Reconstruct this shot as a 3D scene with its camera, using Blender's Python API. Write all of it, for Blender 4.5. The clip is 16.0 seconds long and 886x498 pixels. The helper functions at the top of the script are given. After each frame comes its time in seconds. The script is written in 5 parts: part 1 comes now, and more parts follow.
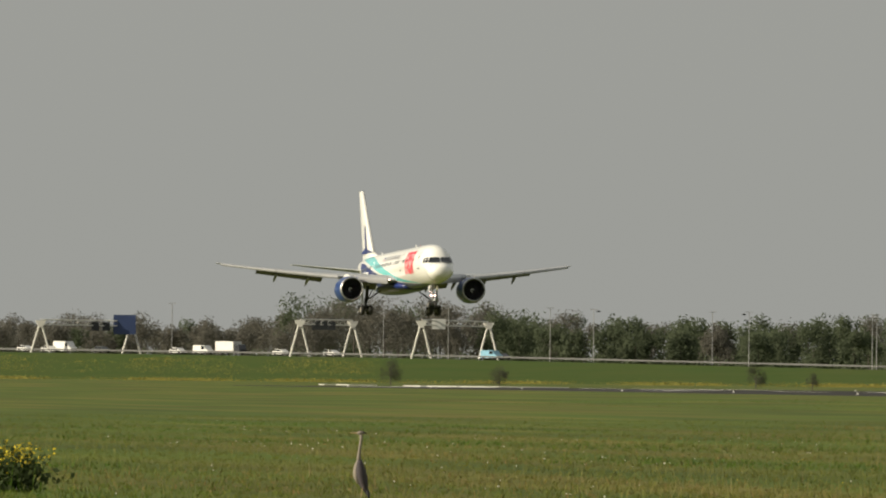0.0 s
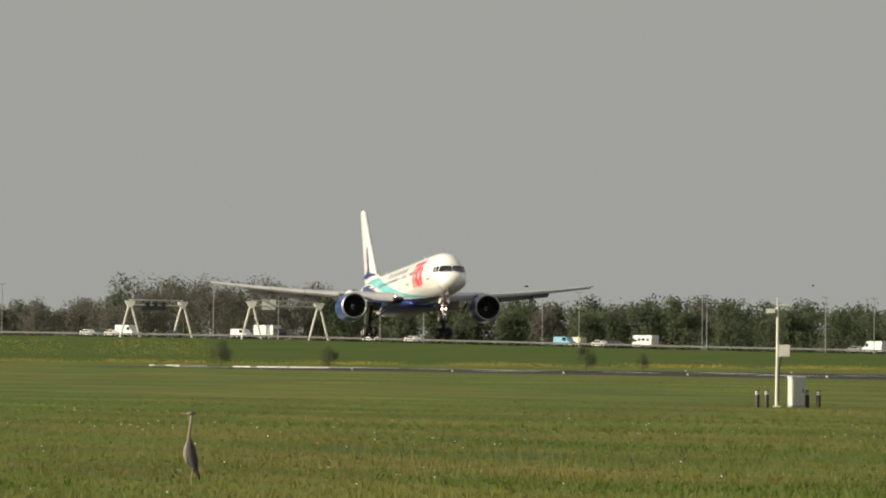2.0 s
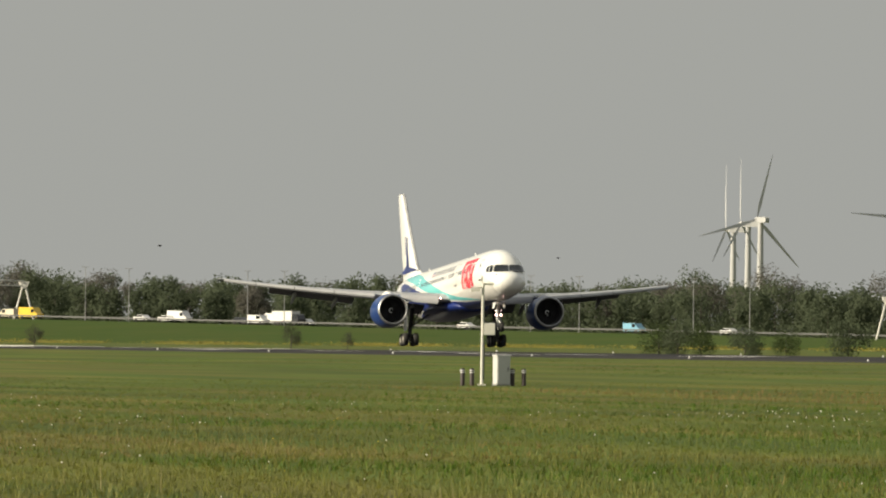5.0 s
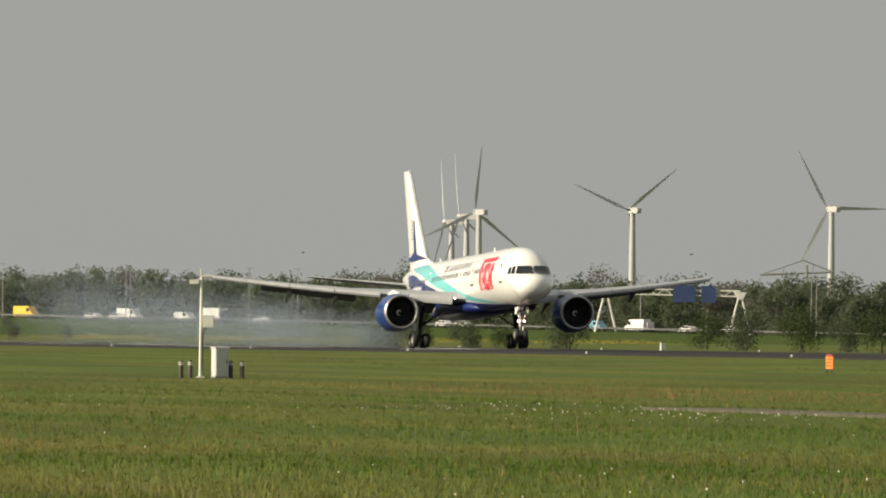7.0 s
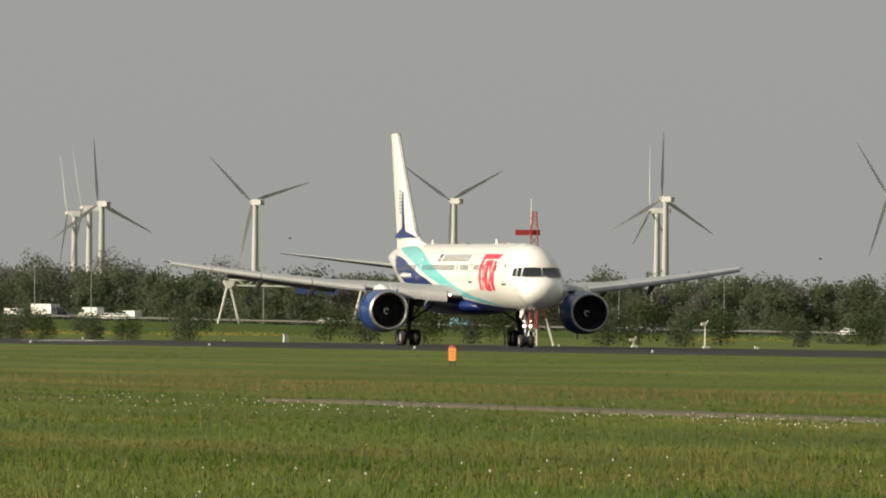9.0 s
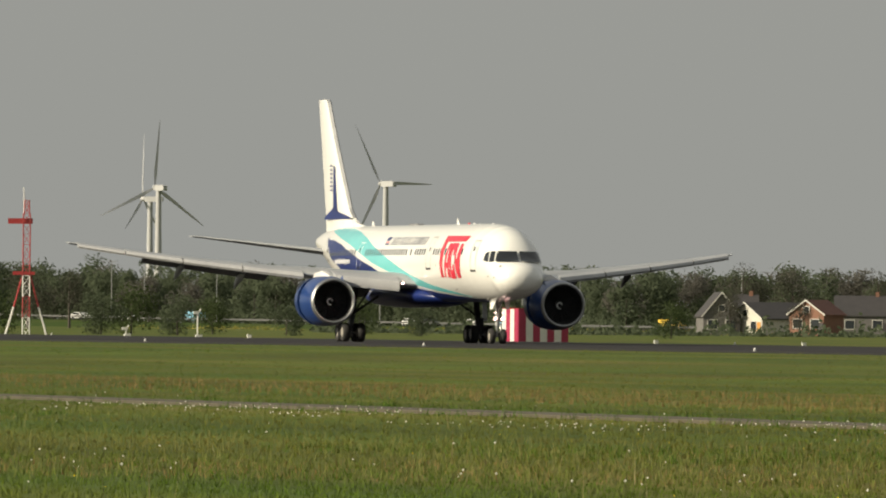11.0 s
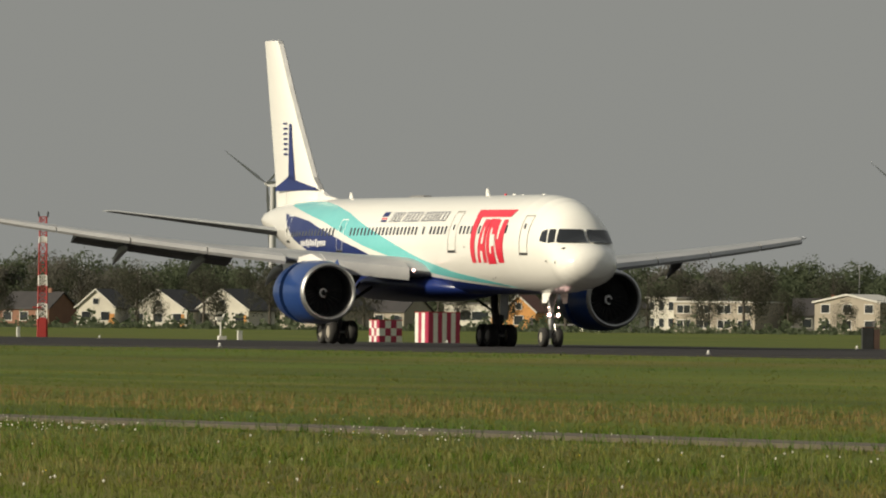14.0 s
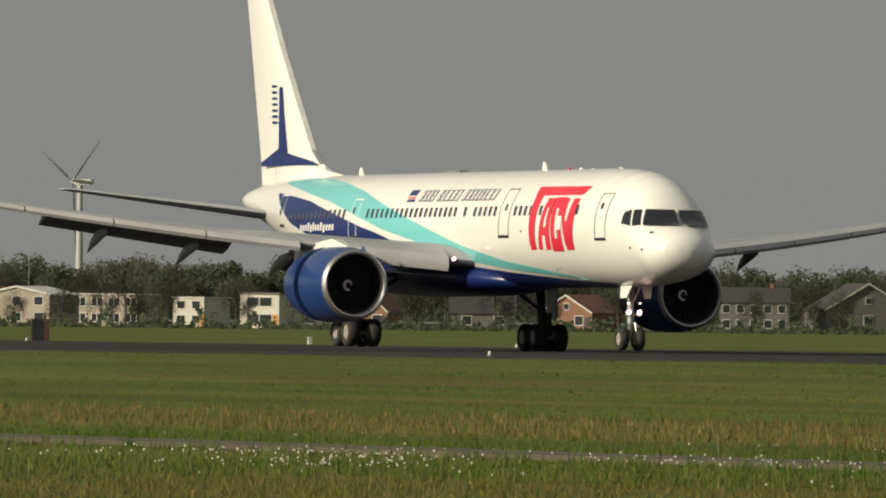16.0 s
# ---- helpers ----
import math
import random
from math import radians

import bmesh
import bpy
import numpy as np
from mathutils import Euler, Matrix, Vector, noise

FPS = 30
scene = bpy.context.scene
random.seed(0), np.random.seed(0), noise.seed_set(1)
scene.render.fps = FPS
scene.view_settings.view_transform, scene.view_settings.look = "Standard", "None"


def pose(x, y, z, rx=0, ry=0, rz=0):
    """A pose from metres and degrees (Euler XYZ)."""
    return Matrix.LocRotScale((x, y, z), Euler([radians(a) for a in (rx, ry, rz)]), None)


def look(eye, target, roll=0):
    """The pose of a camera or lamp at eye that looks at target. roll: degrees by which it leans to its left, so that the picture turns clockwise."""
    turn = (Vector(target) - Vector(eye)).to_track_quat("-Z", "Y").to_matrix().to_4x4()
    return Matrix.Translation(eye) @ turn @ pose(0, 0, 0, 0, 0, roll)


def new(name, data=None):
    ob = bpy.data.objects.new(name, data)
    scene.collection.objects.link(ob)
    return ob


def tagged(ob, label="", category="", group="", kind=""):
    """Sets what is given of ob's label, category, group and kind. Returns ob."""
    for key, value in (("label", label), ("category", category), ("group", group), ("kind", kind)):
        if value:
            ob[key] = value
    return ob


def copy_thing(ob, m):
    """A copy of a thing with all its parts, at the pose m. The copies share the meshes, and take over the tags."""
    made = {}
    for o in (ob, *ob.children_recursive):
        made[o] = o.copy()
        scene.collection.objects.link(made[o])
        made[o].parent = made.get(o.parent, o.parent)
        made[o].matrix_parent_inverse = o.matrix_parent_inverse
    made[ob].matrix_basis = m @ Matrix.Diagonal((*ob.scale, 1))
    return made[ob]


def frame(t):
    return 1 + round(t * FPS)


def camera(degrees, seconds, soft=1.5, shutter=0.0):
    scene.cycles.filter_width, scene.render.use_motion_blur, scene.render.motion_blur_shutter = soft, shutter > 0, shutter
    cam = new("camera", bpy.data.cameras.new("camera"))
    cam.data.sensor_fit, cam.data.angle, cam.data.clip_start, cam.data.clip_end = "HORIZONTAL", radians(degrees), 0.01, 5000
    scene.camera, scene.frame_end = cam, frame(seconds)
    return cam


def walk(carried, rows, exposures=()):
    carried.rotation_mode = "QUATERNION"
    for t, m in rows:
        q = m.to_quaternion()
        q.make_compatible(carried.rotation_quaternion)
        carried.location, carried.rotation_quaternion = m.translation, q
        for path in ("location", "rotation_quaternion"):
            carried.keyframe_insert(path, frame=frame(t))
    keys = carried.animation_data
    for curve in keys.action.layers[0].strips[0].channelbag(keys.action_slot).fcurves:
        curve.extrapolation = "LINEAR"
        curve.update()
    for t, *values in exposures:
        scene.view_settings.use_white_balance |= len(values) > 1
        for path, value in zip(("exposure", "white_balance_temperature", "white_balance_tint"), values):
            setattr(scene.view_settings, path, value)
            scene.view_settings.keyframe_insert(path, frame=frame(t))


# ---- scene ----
H = 1.196            # height of the lens above the runway
RUNWAY_X = 189.47    # centre line of the runway, which runs along y


def bearing(deg, dist, z=0.0):
    """A place dist metres from the camera's spot at that bearing."""
    a = radians(deg)
    return Vector((dist * math.sin(a), dist * math.cos(a), z))


# seconds, bearing of the view (degrees clockwise from +y), tilt upwards (degrees)
PATH = [
    (0, 7.5167, 0.5116), (0.5, 7.6865, 0.501), (1, 7.856, 0.4902), (1.5, 8.017, 0.4756), (2, 8.2064, 0.4393),
    (2.5, 8.3738, 0.4035), (3, 8.5531, 0.3943), (3.5, 8.7573, 0.3825), (4, 8.9635, 0.3765), (4.2, 9.0496, 0.3775),
    (6.3, 10.0683, 0.3389), (6.5, 10.1903, 0.3433), (7, 10.5449, 0.3425), (7.5, 10.9285, 0.3379), (8, 11.3207, 0.3325),
    (8.2, 11.4589, 0.3306), (10.3, 13.3473, 0.3125), (10.5, 13.5724, 0.3103), (11, 14.1323, 0.2965), (11.5, 14.6542, 0.2904),
    (12, 15.2825, 0.2858), (12.5, 15.8285, 0.297), (13, 16.561, 0.3005), (13.5, 17.1954, 0.298), (14, 17.9188, 0.2871),
    (14.5, 18.6545, 0.2842), (15, 19.4986, 0.2804), (15.5, 20.2818, 0.2865), (16, 21.2863, 0.2849),
]
EXPO = [(0, 0.16), (1.5, 0.22), (3.5, 0.32), (7, 0.28), (9, 0.21), (11, 0.10), (12.5, 0.0), (14.5, -0.22), (16, -0.30)]
cam = camera(3.5925, 16.0, soft=2.0)
walk(cam, [(t, look((0, 0, H), Vector((0, 0, H)) + Vector((math.sin(radians(a)) * math.cos(radians(e)), math.cos(radians(a)) * math.cos(radians(e)), math.sin(radians(e)))), 0.544)) for t, a, e in PATH],
     exposures=EXPO)

# ---- light: low sun from the west, hazy grey sky ----
SUN_EL, SUN_AZ = 23.0, -97.0
world = bpy.data.worlds.new("sky")
scene.world = world
world.use_nodes = True
wn, wl = world.node_tree.nodes, world.node_tree.links
wn.clear()
sky = wn.new("ShaderNodeTexSky")
sky.sky_type, sky.sun_disc = "NISHITA", False
sky.sun_elevation, sky.sun_rotation = radians(SUN_EL), radians(SUN_AZ)
sky.dust_density, sky.air_density, sky.altitude = 4.0, 1.2, 0.0
bg_sky, bg_haze, bg_mix, w_out = wn.new("ShaderNodeBackground"), wn.new("ShaderNodeBackground"), wn.new("ShaderNodeMixShader"), wn.new("ShaderNodeOutputWorld")
bg_sky.inputs[1].default_value = 0.06
bg_haze.inputs[0].default_value = (0.334, 0.338, 0.316, 1)   # even grey haze
bg_haze.inputs[1].default_value = 1.0
bg_mix.inputs[0].default_value = 0.88
wl.new(sky.outputs[0], bg_sky.inputs[0])
wl.new(bg_sky.outputs[0], bg_mix.inputs[1])
wl.new(bg_haze.outputs[0], bg_mix.inputs[2])
wl.new(bg_mix.outputs[0], w_out.inputs[0])
sun_data = bpy.data.lights.new("sun", "SUN")
sun_data.energy, sun_data.angle, sun_data.color = 5.6, radians(0.6), (1.0, 0.90, 0.70)
sun = new("sun", sun_data)
_a, _e = radians(SUN_AZ), radians(SUN_EL)
SUN_DIR = Vector((math.sin(_a) * math.cos(_e), math.cos(_a) * math.cos(_e), math.sin(_e)))
sun.matrix_world = look(SUN_DIR * 300, (0, 0, 0))


# ---- materials ----
def mat(name, c1, c2=None, scale=3.0, rough=0.6, metal=0.0, bump=0.0, rand=0.0, island=False, emit=0.0, coat=0.0, alpha=1.0, stretch=(1, 1, 1)):
    """A surface that varies between two colours at two scales, with fine relief; rand: brightness spread from piece to piece."""
    m = bpy.data.materials.new(name)
    m.use_nodes = True
    n, l = m.node_tree.nodes, m.node_tree.links
    p = n["Principled BSDF"]
    p.inputs["Roughness"].default_value, p.inputs["Metallic"].default_value = rough, metal
    if coat:
        p.inputs["Coat Weight"].default_value, p.inputs["Coat Roughness"].default_value = coat, 0.08
    c2 = c2 or tuple(v * 0.82 for v in c1)
    tc, mp = n.new("ShaderNodeTexCoord"), n.new("ShaderNodeMapping")
    mp.inputs["Scale"].default_value = stretch
    l.new(tc.outputs["Object"], mp.inputs[0])
    big, fine = n.new("ShaderNodeTexNoise"), n.new("ShaderNodeTexNoise")
    big.inputs["Scale"].default_value, fine.inputs["Scale"].default_value = scale, scale * 9
    big.inputs["Detail"].default_value, fine.inputs["Detail"].default_value = 4, 3
    l.new(mp.outputs[0], big.inputs[0])
    l.new(mp.outputs[0], fine.inputs[0])
    add = n.new("ShaderNodeMath")
    add.operation = "MULTIPLY_ADD"
    add.inputs[1].default_value = 0.4
    l.new(fine.outputs[0], add.inputs[0])
    l.new(big.outputs[0], add.inputs[2])
    ramp = n.new("ShaderNodeMapRange")
    ramp.inputs[1].default_value, ramp.inputs[2].default_value = 0.45, 0.95
    l.new(add.outputs[0], ramp.inputs[0])
    mix = n.new("ShaderNodeMix")
    mix.data_type = "RGBA"
    mix.inputs[6].default_value, mix.inputs[7].default_value = (*c1, 1), (*c2, 1)
    l.new(ramp.outputs[0], mix.inputs[0])
    col = mix.outputs[2]
    if rand:
        src = n.new("ShaderNodeNewGeometry").outputs["Random Per Island"] if island else n.new("ShaderNodeObjectInfo").outputs["Random"]
        mr = n.new("ShaderNodeMapRange")
        mr.inputs[3].default_value, mr.inputs[4].default_value = 1 - rand, 1 + rand
        l.new(src, mr.inputs[0])
        hsv = n.new("ShaderNodeHueSaturation")
        l.new(mr.outputs[0], hsv.inputs["Value"])
        l.new(col, hsv.inputs["Color"])
        col = hsv.outputs[0]
    l.new(col, p.inputs["Base Color"])
    if bump:
        b = n.new("ShaderNodeBump")
        b.inputs["Strength"].default_value, b.inputs["Distance"].default_value = bump, 0.02
        l.new(fine.outputs[0], b.inputs["Height"])
        l.new(b.outputs[0], p.inputs["Normal"])
    if emit:
        p.inputs["Emission Color"].default_value, p.inputs["Emission Strength"].default_value = (*c1, 1), emit
    p.inputs["Alpha"].default_value = alpha
    return m


WHITE = mat("white_paint", (0.86, 0.85, 0.80), (0.82, 0.80, 0.75), 0.25, 0.22, coat=0.5, stretch=(0.3, 1, 1))
BLUE = mat("dark_blue_paint", (0.011, 0.026, 0.145), (0.009, 0.020, 0.11), 0.4, 0.35, coat=0.15)
ENGINE_BLUE = mat("engine_blue_paint", (0.017, 0.054, 0.20), (0.013, 0.040, 0.15), 0.6, 0.32, coat=0.25)
TEAL = mat("turquoise_paint", (0.20, 0.62, 0.62), (0.16, 0.54, 0.56), 0.4, 0.25, coat=0.4)
RED = mat("red_paint", (0.72, 0.03, 0.06), (0.62, 0.025, 0.05), 0.5, 0.3)
INK = mat("dark_lettering", (0.25, 0.26, 0.30), None, 2, 0.5)
PALE = mat("pale_lettering", (0.8, 0.8, 0.8), None, 2, 0.5)
WING = mat("wing_grey_paint", (0.36, 0.37, 0.38), (0.27, 0.28, 0.29), 0.5, 0.35, stretch=(0.3, 1, 1))
ALU = mat("bare_aluminium", (0.44, 0.44, 0.44), (0.34, 0.34, 0.34), 1.2, 0.42, metal=0.9, bump=0.05)
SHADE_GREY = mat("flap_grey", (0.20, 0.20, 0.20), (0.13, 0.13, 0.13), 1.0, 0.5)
DARK = mat("dark_metal", (0.05, 0.05, 0.055), (0.03, 0.03, 0.03), 2, 0.45, metal=0.4)
STEEL = mat("gear_steel", (0.42, 0.42, 0.41), (0.22, 0.22, 0.21), 3, 0.4, metal=0.6)
TYRE = mat("tyre_rubber", (0.022, 0.022, 0.022), (0.04, 0.038, 0.035), 4, 0.85, bump=0.3)
HUB = mat("wheel_hub", (0.42, 0.39, 0.33), (0.24, 0.22, 0.19), 5, 0.5)
GLASS = mat("tinted_glass", (0.012, 0.014, 0.018), None, 1, 0.06, coat=1.0)
PANE = mat("cabin_pane", (0.04, 0.045, 0.06), None, 1, 0.15, coat=0.6)
SEAM = mat("panel_seam", (0.28, 0.27, 0.25), None, 2, 0.5)
LAMP = mat("lamp_glow", (1.0, 0.62, 0.54), None, 1, 0.4, emit=7)
STROBE = mat("strobe_lens", (0.9, 0.92, 1.0), None, 1, 0.2)


# ---- mesh building ----
class Mesh:
    """Collects vertices and faces of one part."""
    def __init__(self):
        self.v, self.f = [], []

    def add(self, verts, faces):
        o = len(self.v)
        self.v += [tuple(p) for p in verts]
        self.f += [tuple(i + o for i in q) for q in faces]
        return self

    def box(self, c, s, rz=0.0, taper=1.0):
        """A box with its middle at c; taper narrows the top."""
        hx, hy, hz = s[0] / 2, s[1] / 2, s[2] / 2
        ca, sa = math.cos(rz), math.sin(rz)
        pts = []
        for z, k in ((-hz, 1.0), (hz, taper)):
            for x, y in ((-hx, -hy), (hx, -hy), (hx, hy), (-hx, hy)):
                x, y = x * k, y * k
                pts.append((c[0] + x * ca - y * sa, c[1] + x * sa + y * ca, c[2] + z))
        return self.add(pts, [(3, 2, 1, 0), (4, 5, 6, 7), (0, 1, 5, 4), (1, 2, 6, 5), (2, 3, 7, 6), (3, 0, 4, 7)])

    def rod(self, a, b, r0, r1=None, n=8, caps=True):
        a, b = Vector(a), Vector(b)
        r1 = r0 if r1 is None else r1
        ax = (b - a).normalized()
        u = ax.orthogonal().normalized()
        w = ax.cross(u)
        rings = [[p + (u * math.cos(2 * math.pi * i / n) + w * math.sin(2 * math.pi * i / n)) * r for i in range(n)] for p, r in ((a, r0), (b, r1))]
        return self.loft(rings, caps)

    def loft(self, rings, caps=True, closed=True):
        n = len(rings[0])
        pts = [p for r in rings for p in r]
        faces = []
        for j in range(len(rings) - 1):
            for i in range(n if closed else n - 1):
                k = (i + 1) % n
                faces.append((j * n + i, j * n + k, (j + 1) * n + k, (j + 1) * n + i))
        if caps:
            faces += [tuple(range(n - 1, -1, -1)), tuple(range((len(rings) - 1) * n, len(rings) * n))]
        return self.add(pts, faces)

    def lathe(self, profile, centre=(0, 0, 0), axis="x", n=32, caps=False):
        """profile: (along, radius)"""
        rings = []
        for a, r in profile:
            ring = []
            for i in range(n):
                c, s = r * math.cos(2 * math.pi * i / n), r * math.sin(2 * math.pi * i / n)
                p = {"x": (a, c, s), "y": (c, a, s), "z": (c, s, a)}[axis]
                ring.append((p[0] + centre[0], p[1] + centre[1], p[2] + centre[2]))
            rings.append(ring)
        return self.loft(rings, caps)

    def sheet(self, fn, nu, nv):
        pts = [fn(i / nu, j / nv) for j in range(nv + 1) for i in range(nu + 1)]
        w = nu + 1
        return self.add(pts, [(j * w + i, j * w + i + 1, (j + 1) * w + i + 1, (j + 1) * w + i) for j in range(nv) for i in range(nu)])

    def data(self, name, material, smooth=False, fix=True):
        me = bpy.data.meshes.new(name)
        me.from_pydata(self.v, [], self.f)
        if fix:
            bm = bmesh.new()
            bm.from_mesh(me)
            bmesh.ops.recalc_face_normals(bm, faces=bm.faces)
            bm.to_mesh(me)
            bm.free()
        if smooth:
            me.polygons.foreach_set("use_smooth", [True] * len(me.polygons))
            if smooth != "all":
                me.set_sharp_from_angle(angle=radians(40))
        me.materials.append(material)
        return me


def part(name, m, material, parent, label="", smooth=False, at=None, fix=True):
    """Links a mesh as one part of a thing."""
    ob = new(name, m if isinstance(m, bpy.types.Mesh) else m.data(name, material, smooth, fix))
    ob.parent = parent
    if at is not None:
        ob.matrix_basis = at
    return tagged(ob, label)


def thing(name, label, category, group="", m=None, material=None, at=None, kind="", smooth=False, fix=True):
    ob = new(name, m.data(name, material, smooth, fix) if m else None)
    if at is not None:
        ob.matrix_basis = at
    return tagged(ob, label, category, group, kind)


# ---- ground ----
def ground_z(x):
    """Level of the land: the near meadow lies half a metre below the runway, the far field a third of a metre."""
    if x < 160:
        k = min(1, max(0, (x - 105) / 50))
        return -0.5 * (1 - k * k * (3 - 2 * k))
    k = min(1, max(0, (x - 216) / 12))
    return -0.35 * k * k * (3 - 2 * k)


def grass_material(name):
    m = bpy.data.materials.new(name)
    m.use_nodes = True
    n, l = m.node_tree.nodes, m.node_tree.links
    p = n["Principled BSDF"]
    p.inputs["Roughness"].default_value = 0.9
    p.inputs["Specular IOR Level"].default_value = 0.2
    tc = n.new("ShaderNodeTexCoord")
    patch, streak, fine = (n.new("ShaderNodeTexNoise") for _ in range(3))
    mp, mps = n.new("ShaderNodeMapping"), n.new("ShaderNodeMapping")
    mp.inputs["Scale"].default_value = (1, 0.22, 1)
    mps.inputs["Scale"].default_value = (1, 0.05, 1)
    l.new(tc.outputs["Object"], mp.inputs[0])
    l.new(tc.outputs["Object"], mps.inputs[0])
    patch.inputs["Scale"].default_value, streak.inputs["Scale"].default_value, fine.inputs["Scale"].default_value = 0.12, 0.22, 2.6
    patch.inputs["Detail"].default_value = 6
    l.new(mp.outputs[0], patch.inputs[0])
    l.new(mps.outputs[0], streak.inputs[0])
    l.new(mp.outputs[0], fine.inputs[0])
    r1 = n.new("ShaderNodeValToRGB")
    r1.color_ramp.elements[0].position, r1.color_ramp.elements[0].color = 0.32, (0.058, 0.096, 0.009, 1)
    r1.color_ramp.elements[1].position, r1.color_ramp.elements[1].color = 0.66, (0.118, 0.112, 0.020, 1)
    e = r1.color_ramp.elements.new(0.5)
    e.color = (0.080, 0.104, 0.011, 1)
    l.new(streak.outputs[0], r1.inputs[0])
    r2 = n.new("ShaderNodeMapRange")
    r2.inputs[1].default_value, r2.inputs[2].default_value, r2.inputs[3].default_value, r2.inputs[4].default_value = 0.3, 0.7, 0.68, 1.26
    l.new(patch.outputs[0], r2.inputs[0])
    hsv = n.new("ShaderNodeHueSaturation")
    l.new(r1.outputs[0], hsv.inputs["Color"])
    l.new(r2.outputs[0], hsv.inputs["Value"])
    l.new(hsv.outputs[0], p.inputs["Base Color"])
    b = n.new("ShaderNodeBump")
    b.inputs["Strength"].default_value, b.inputs["Distance"].default_value = 0.6, 0.1
    l.new(fine.outputs[0], b.inputs["Height"])
    l.new(b.outputs[0], p.inputs["Normal"])
    return m


GRASS = grass_material("meadow_grass")
xs = [-2600, -600, -150, 0, 60, 105, 110, 115, 120, 125, 130, 135, 140, 145, 150, 155, 160, 190, 216, 219, 222, 225, 228, 300, 500, 900, 1600, 2600, 4900]
ys = [-400, 0, 150, 300, 600, 1000, 1600, 2400, 3400, 4950]
g = Mesh()
g.add([(x, y, ground_z(x)) for y in ys for x in xs],
      [(j * len(xs) + i, j * len(xs) + i + 1, (j + 1) * len(xs) + i + 1, (j + 1) * len(xs) + i) for j in range(len(ys) - 1) for i in range(len(xs) - 1)])
thing("ground", "flat green airfield meadow with mown and yellowed strips", "ground", "", g, GRASS, kind="structure", smooth=True)

ASPHALT = mat("runway_asphalt", (0.042, 0.040, 0.040), (0.030, 0.029, 0.030), 0.08, 0.95, bump=0.4, stretch=(1, 0.2, 1))
ASPHALT.node_tree.nodes["Principled BSDF"].inputs["Specular IOR Level"].default_value = 0.1
CONCRETE = mat("path_concrete", (0.105, 0.09, 0.062), (0.075, 0.064, 0.045), 0.6, 0.9, bump=0.5)
MARK = mat("runway_marking_paint", (0.72, 0.71, 0.68), (0.5, 0.49, 0.46), 0.3, 0.6)
rw = Mesh().box((RUNWAY_X, 582.5, 0.0), (45, 1565, 0.10))
thing("runway", "dark grey asphalt runway with worn rubber streaks", "runway", "", rw, ASPHALT, kind="structure")
sh = Mesh()
for sx in (-1, 1):
    sh.box((RUNWAY_X + sx * 26.2, 582.5, 0.0), (7.4, 1565, 0.06))
thing("runway_shoulder", "asphalt shoulder strips along the runway", "pavement", "", sh, ASPHALT, kind="structure")
marks = Mesh()
for k in range(6):
    marks.box((RUNWAY_X, 1020 + k * 60, 0.052), (0.45, 30, 0.012))
for y0 in (1060, 1210, 1348):
    for sx in (-1, 1):
        for j in range(3 if y0 > 1300 else 1):
            marks.box((RUNWAY_X + sx * (9.5 + j * 4.5), y0, 0.052), (2.6, 22, 0.012))
thing("runway_markings", "worn white painted runway stripes", "road marking", "", marks, MARK, kind="structure")
pth = Mesh()
for k in range(38):
    pth.box((64.2, 90 + k * 6.0, -0.475), (1.85, 5.98, 0.08))
thing("path", "narrow pale brown concrete service path", "path", "", pth, CONCRETE, kind="structure")
# made-up pale slabs that give the bright streaks beyond the asphalt's end
PAD = mat("pale_slab", (0.55, 0.54, 0.50), (0.38, 0.37, 0.34), 0.2, 0.8, bump=0.3)
pad = Mesh()
for y0, y1 in ((1367, 1396), (1398, 1421), (1426, 1440), (1500, 1512), (1522, 1527)):
    pad.box((RUNWAY_X, (y0 + y1) / 2, 0.03), (7 if y0 < 1480 else 3, y1 - y0, 0.16))
thing("streak_slabs", "pale slabs added as the bright streaks before the runway's start", "pavement", "", pad, PAD, kind="structure")
thing("apron_strip", "pale concrete strip beside the runway", "pavement", "", Mesh().box((227, 1046, -0.27), (5, 40, 0.1)), MARK, kind="structure")


# ---- the airliner: origin on the ground under the main gear, nose towards +x, starboard towards -y ----
NOSE = 24.1
TOP = [(0, 3.62), (.06, 3.85), (.25, 4.08), (.6, 4.28), (1.1, 4.47), (1.38, 4.70), (1.72, 5.16), (2.05, 5.52), (2.5, 5.82), (3.2, 6.12), (4.1, 6.33), (5.4, 6.45), (6.6, 6.49), (8, 6.5), (38, 6.5), (41, 6.45), (44, 6.25), (46, 5.98), (46.8, 5.8)]
BOT = [(0, 3.45), (.06, 3.18), (.25, 2.92), (.6, 2.70), (1.1, 2.53), (1.7, 2.42), (2.9, 2.32), (4, 2.27), (5.2, 2.25), (31, 2.25), (34, 2.48), (37, 3.05), (40, 3.8), (43, 4.55), (45.5, 5.1), (46.8, 5.45)]
WID = [(0, .08), (.06, .46), (.25, .86), (.6, 1.14), (1.1, 1.32), (1.7, 1.44), (2.4, 1.56), (3.2, 1.66), (4.2, 1.76), (5.5, 1.85), (7, 1.9), (33, 1.9), (36, 1.74), (39, 1.42), (42, 1.0), (44.5, .62), (46, .38), (46.8, .16)]


def ease(table, d):
    return float(np.interp(d, [p[0] for p in table], [p[1] for p in table]))


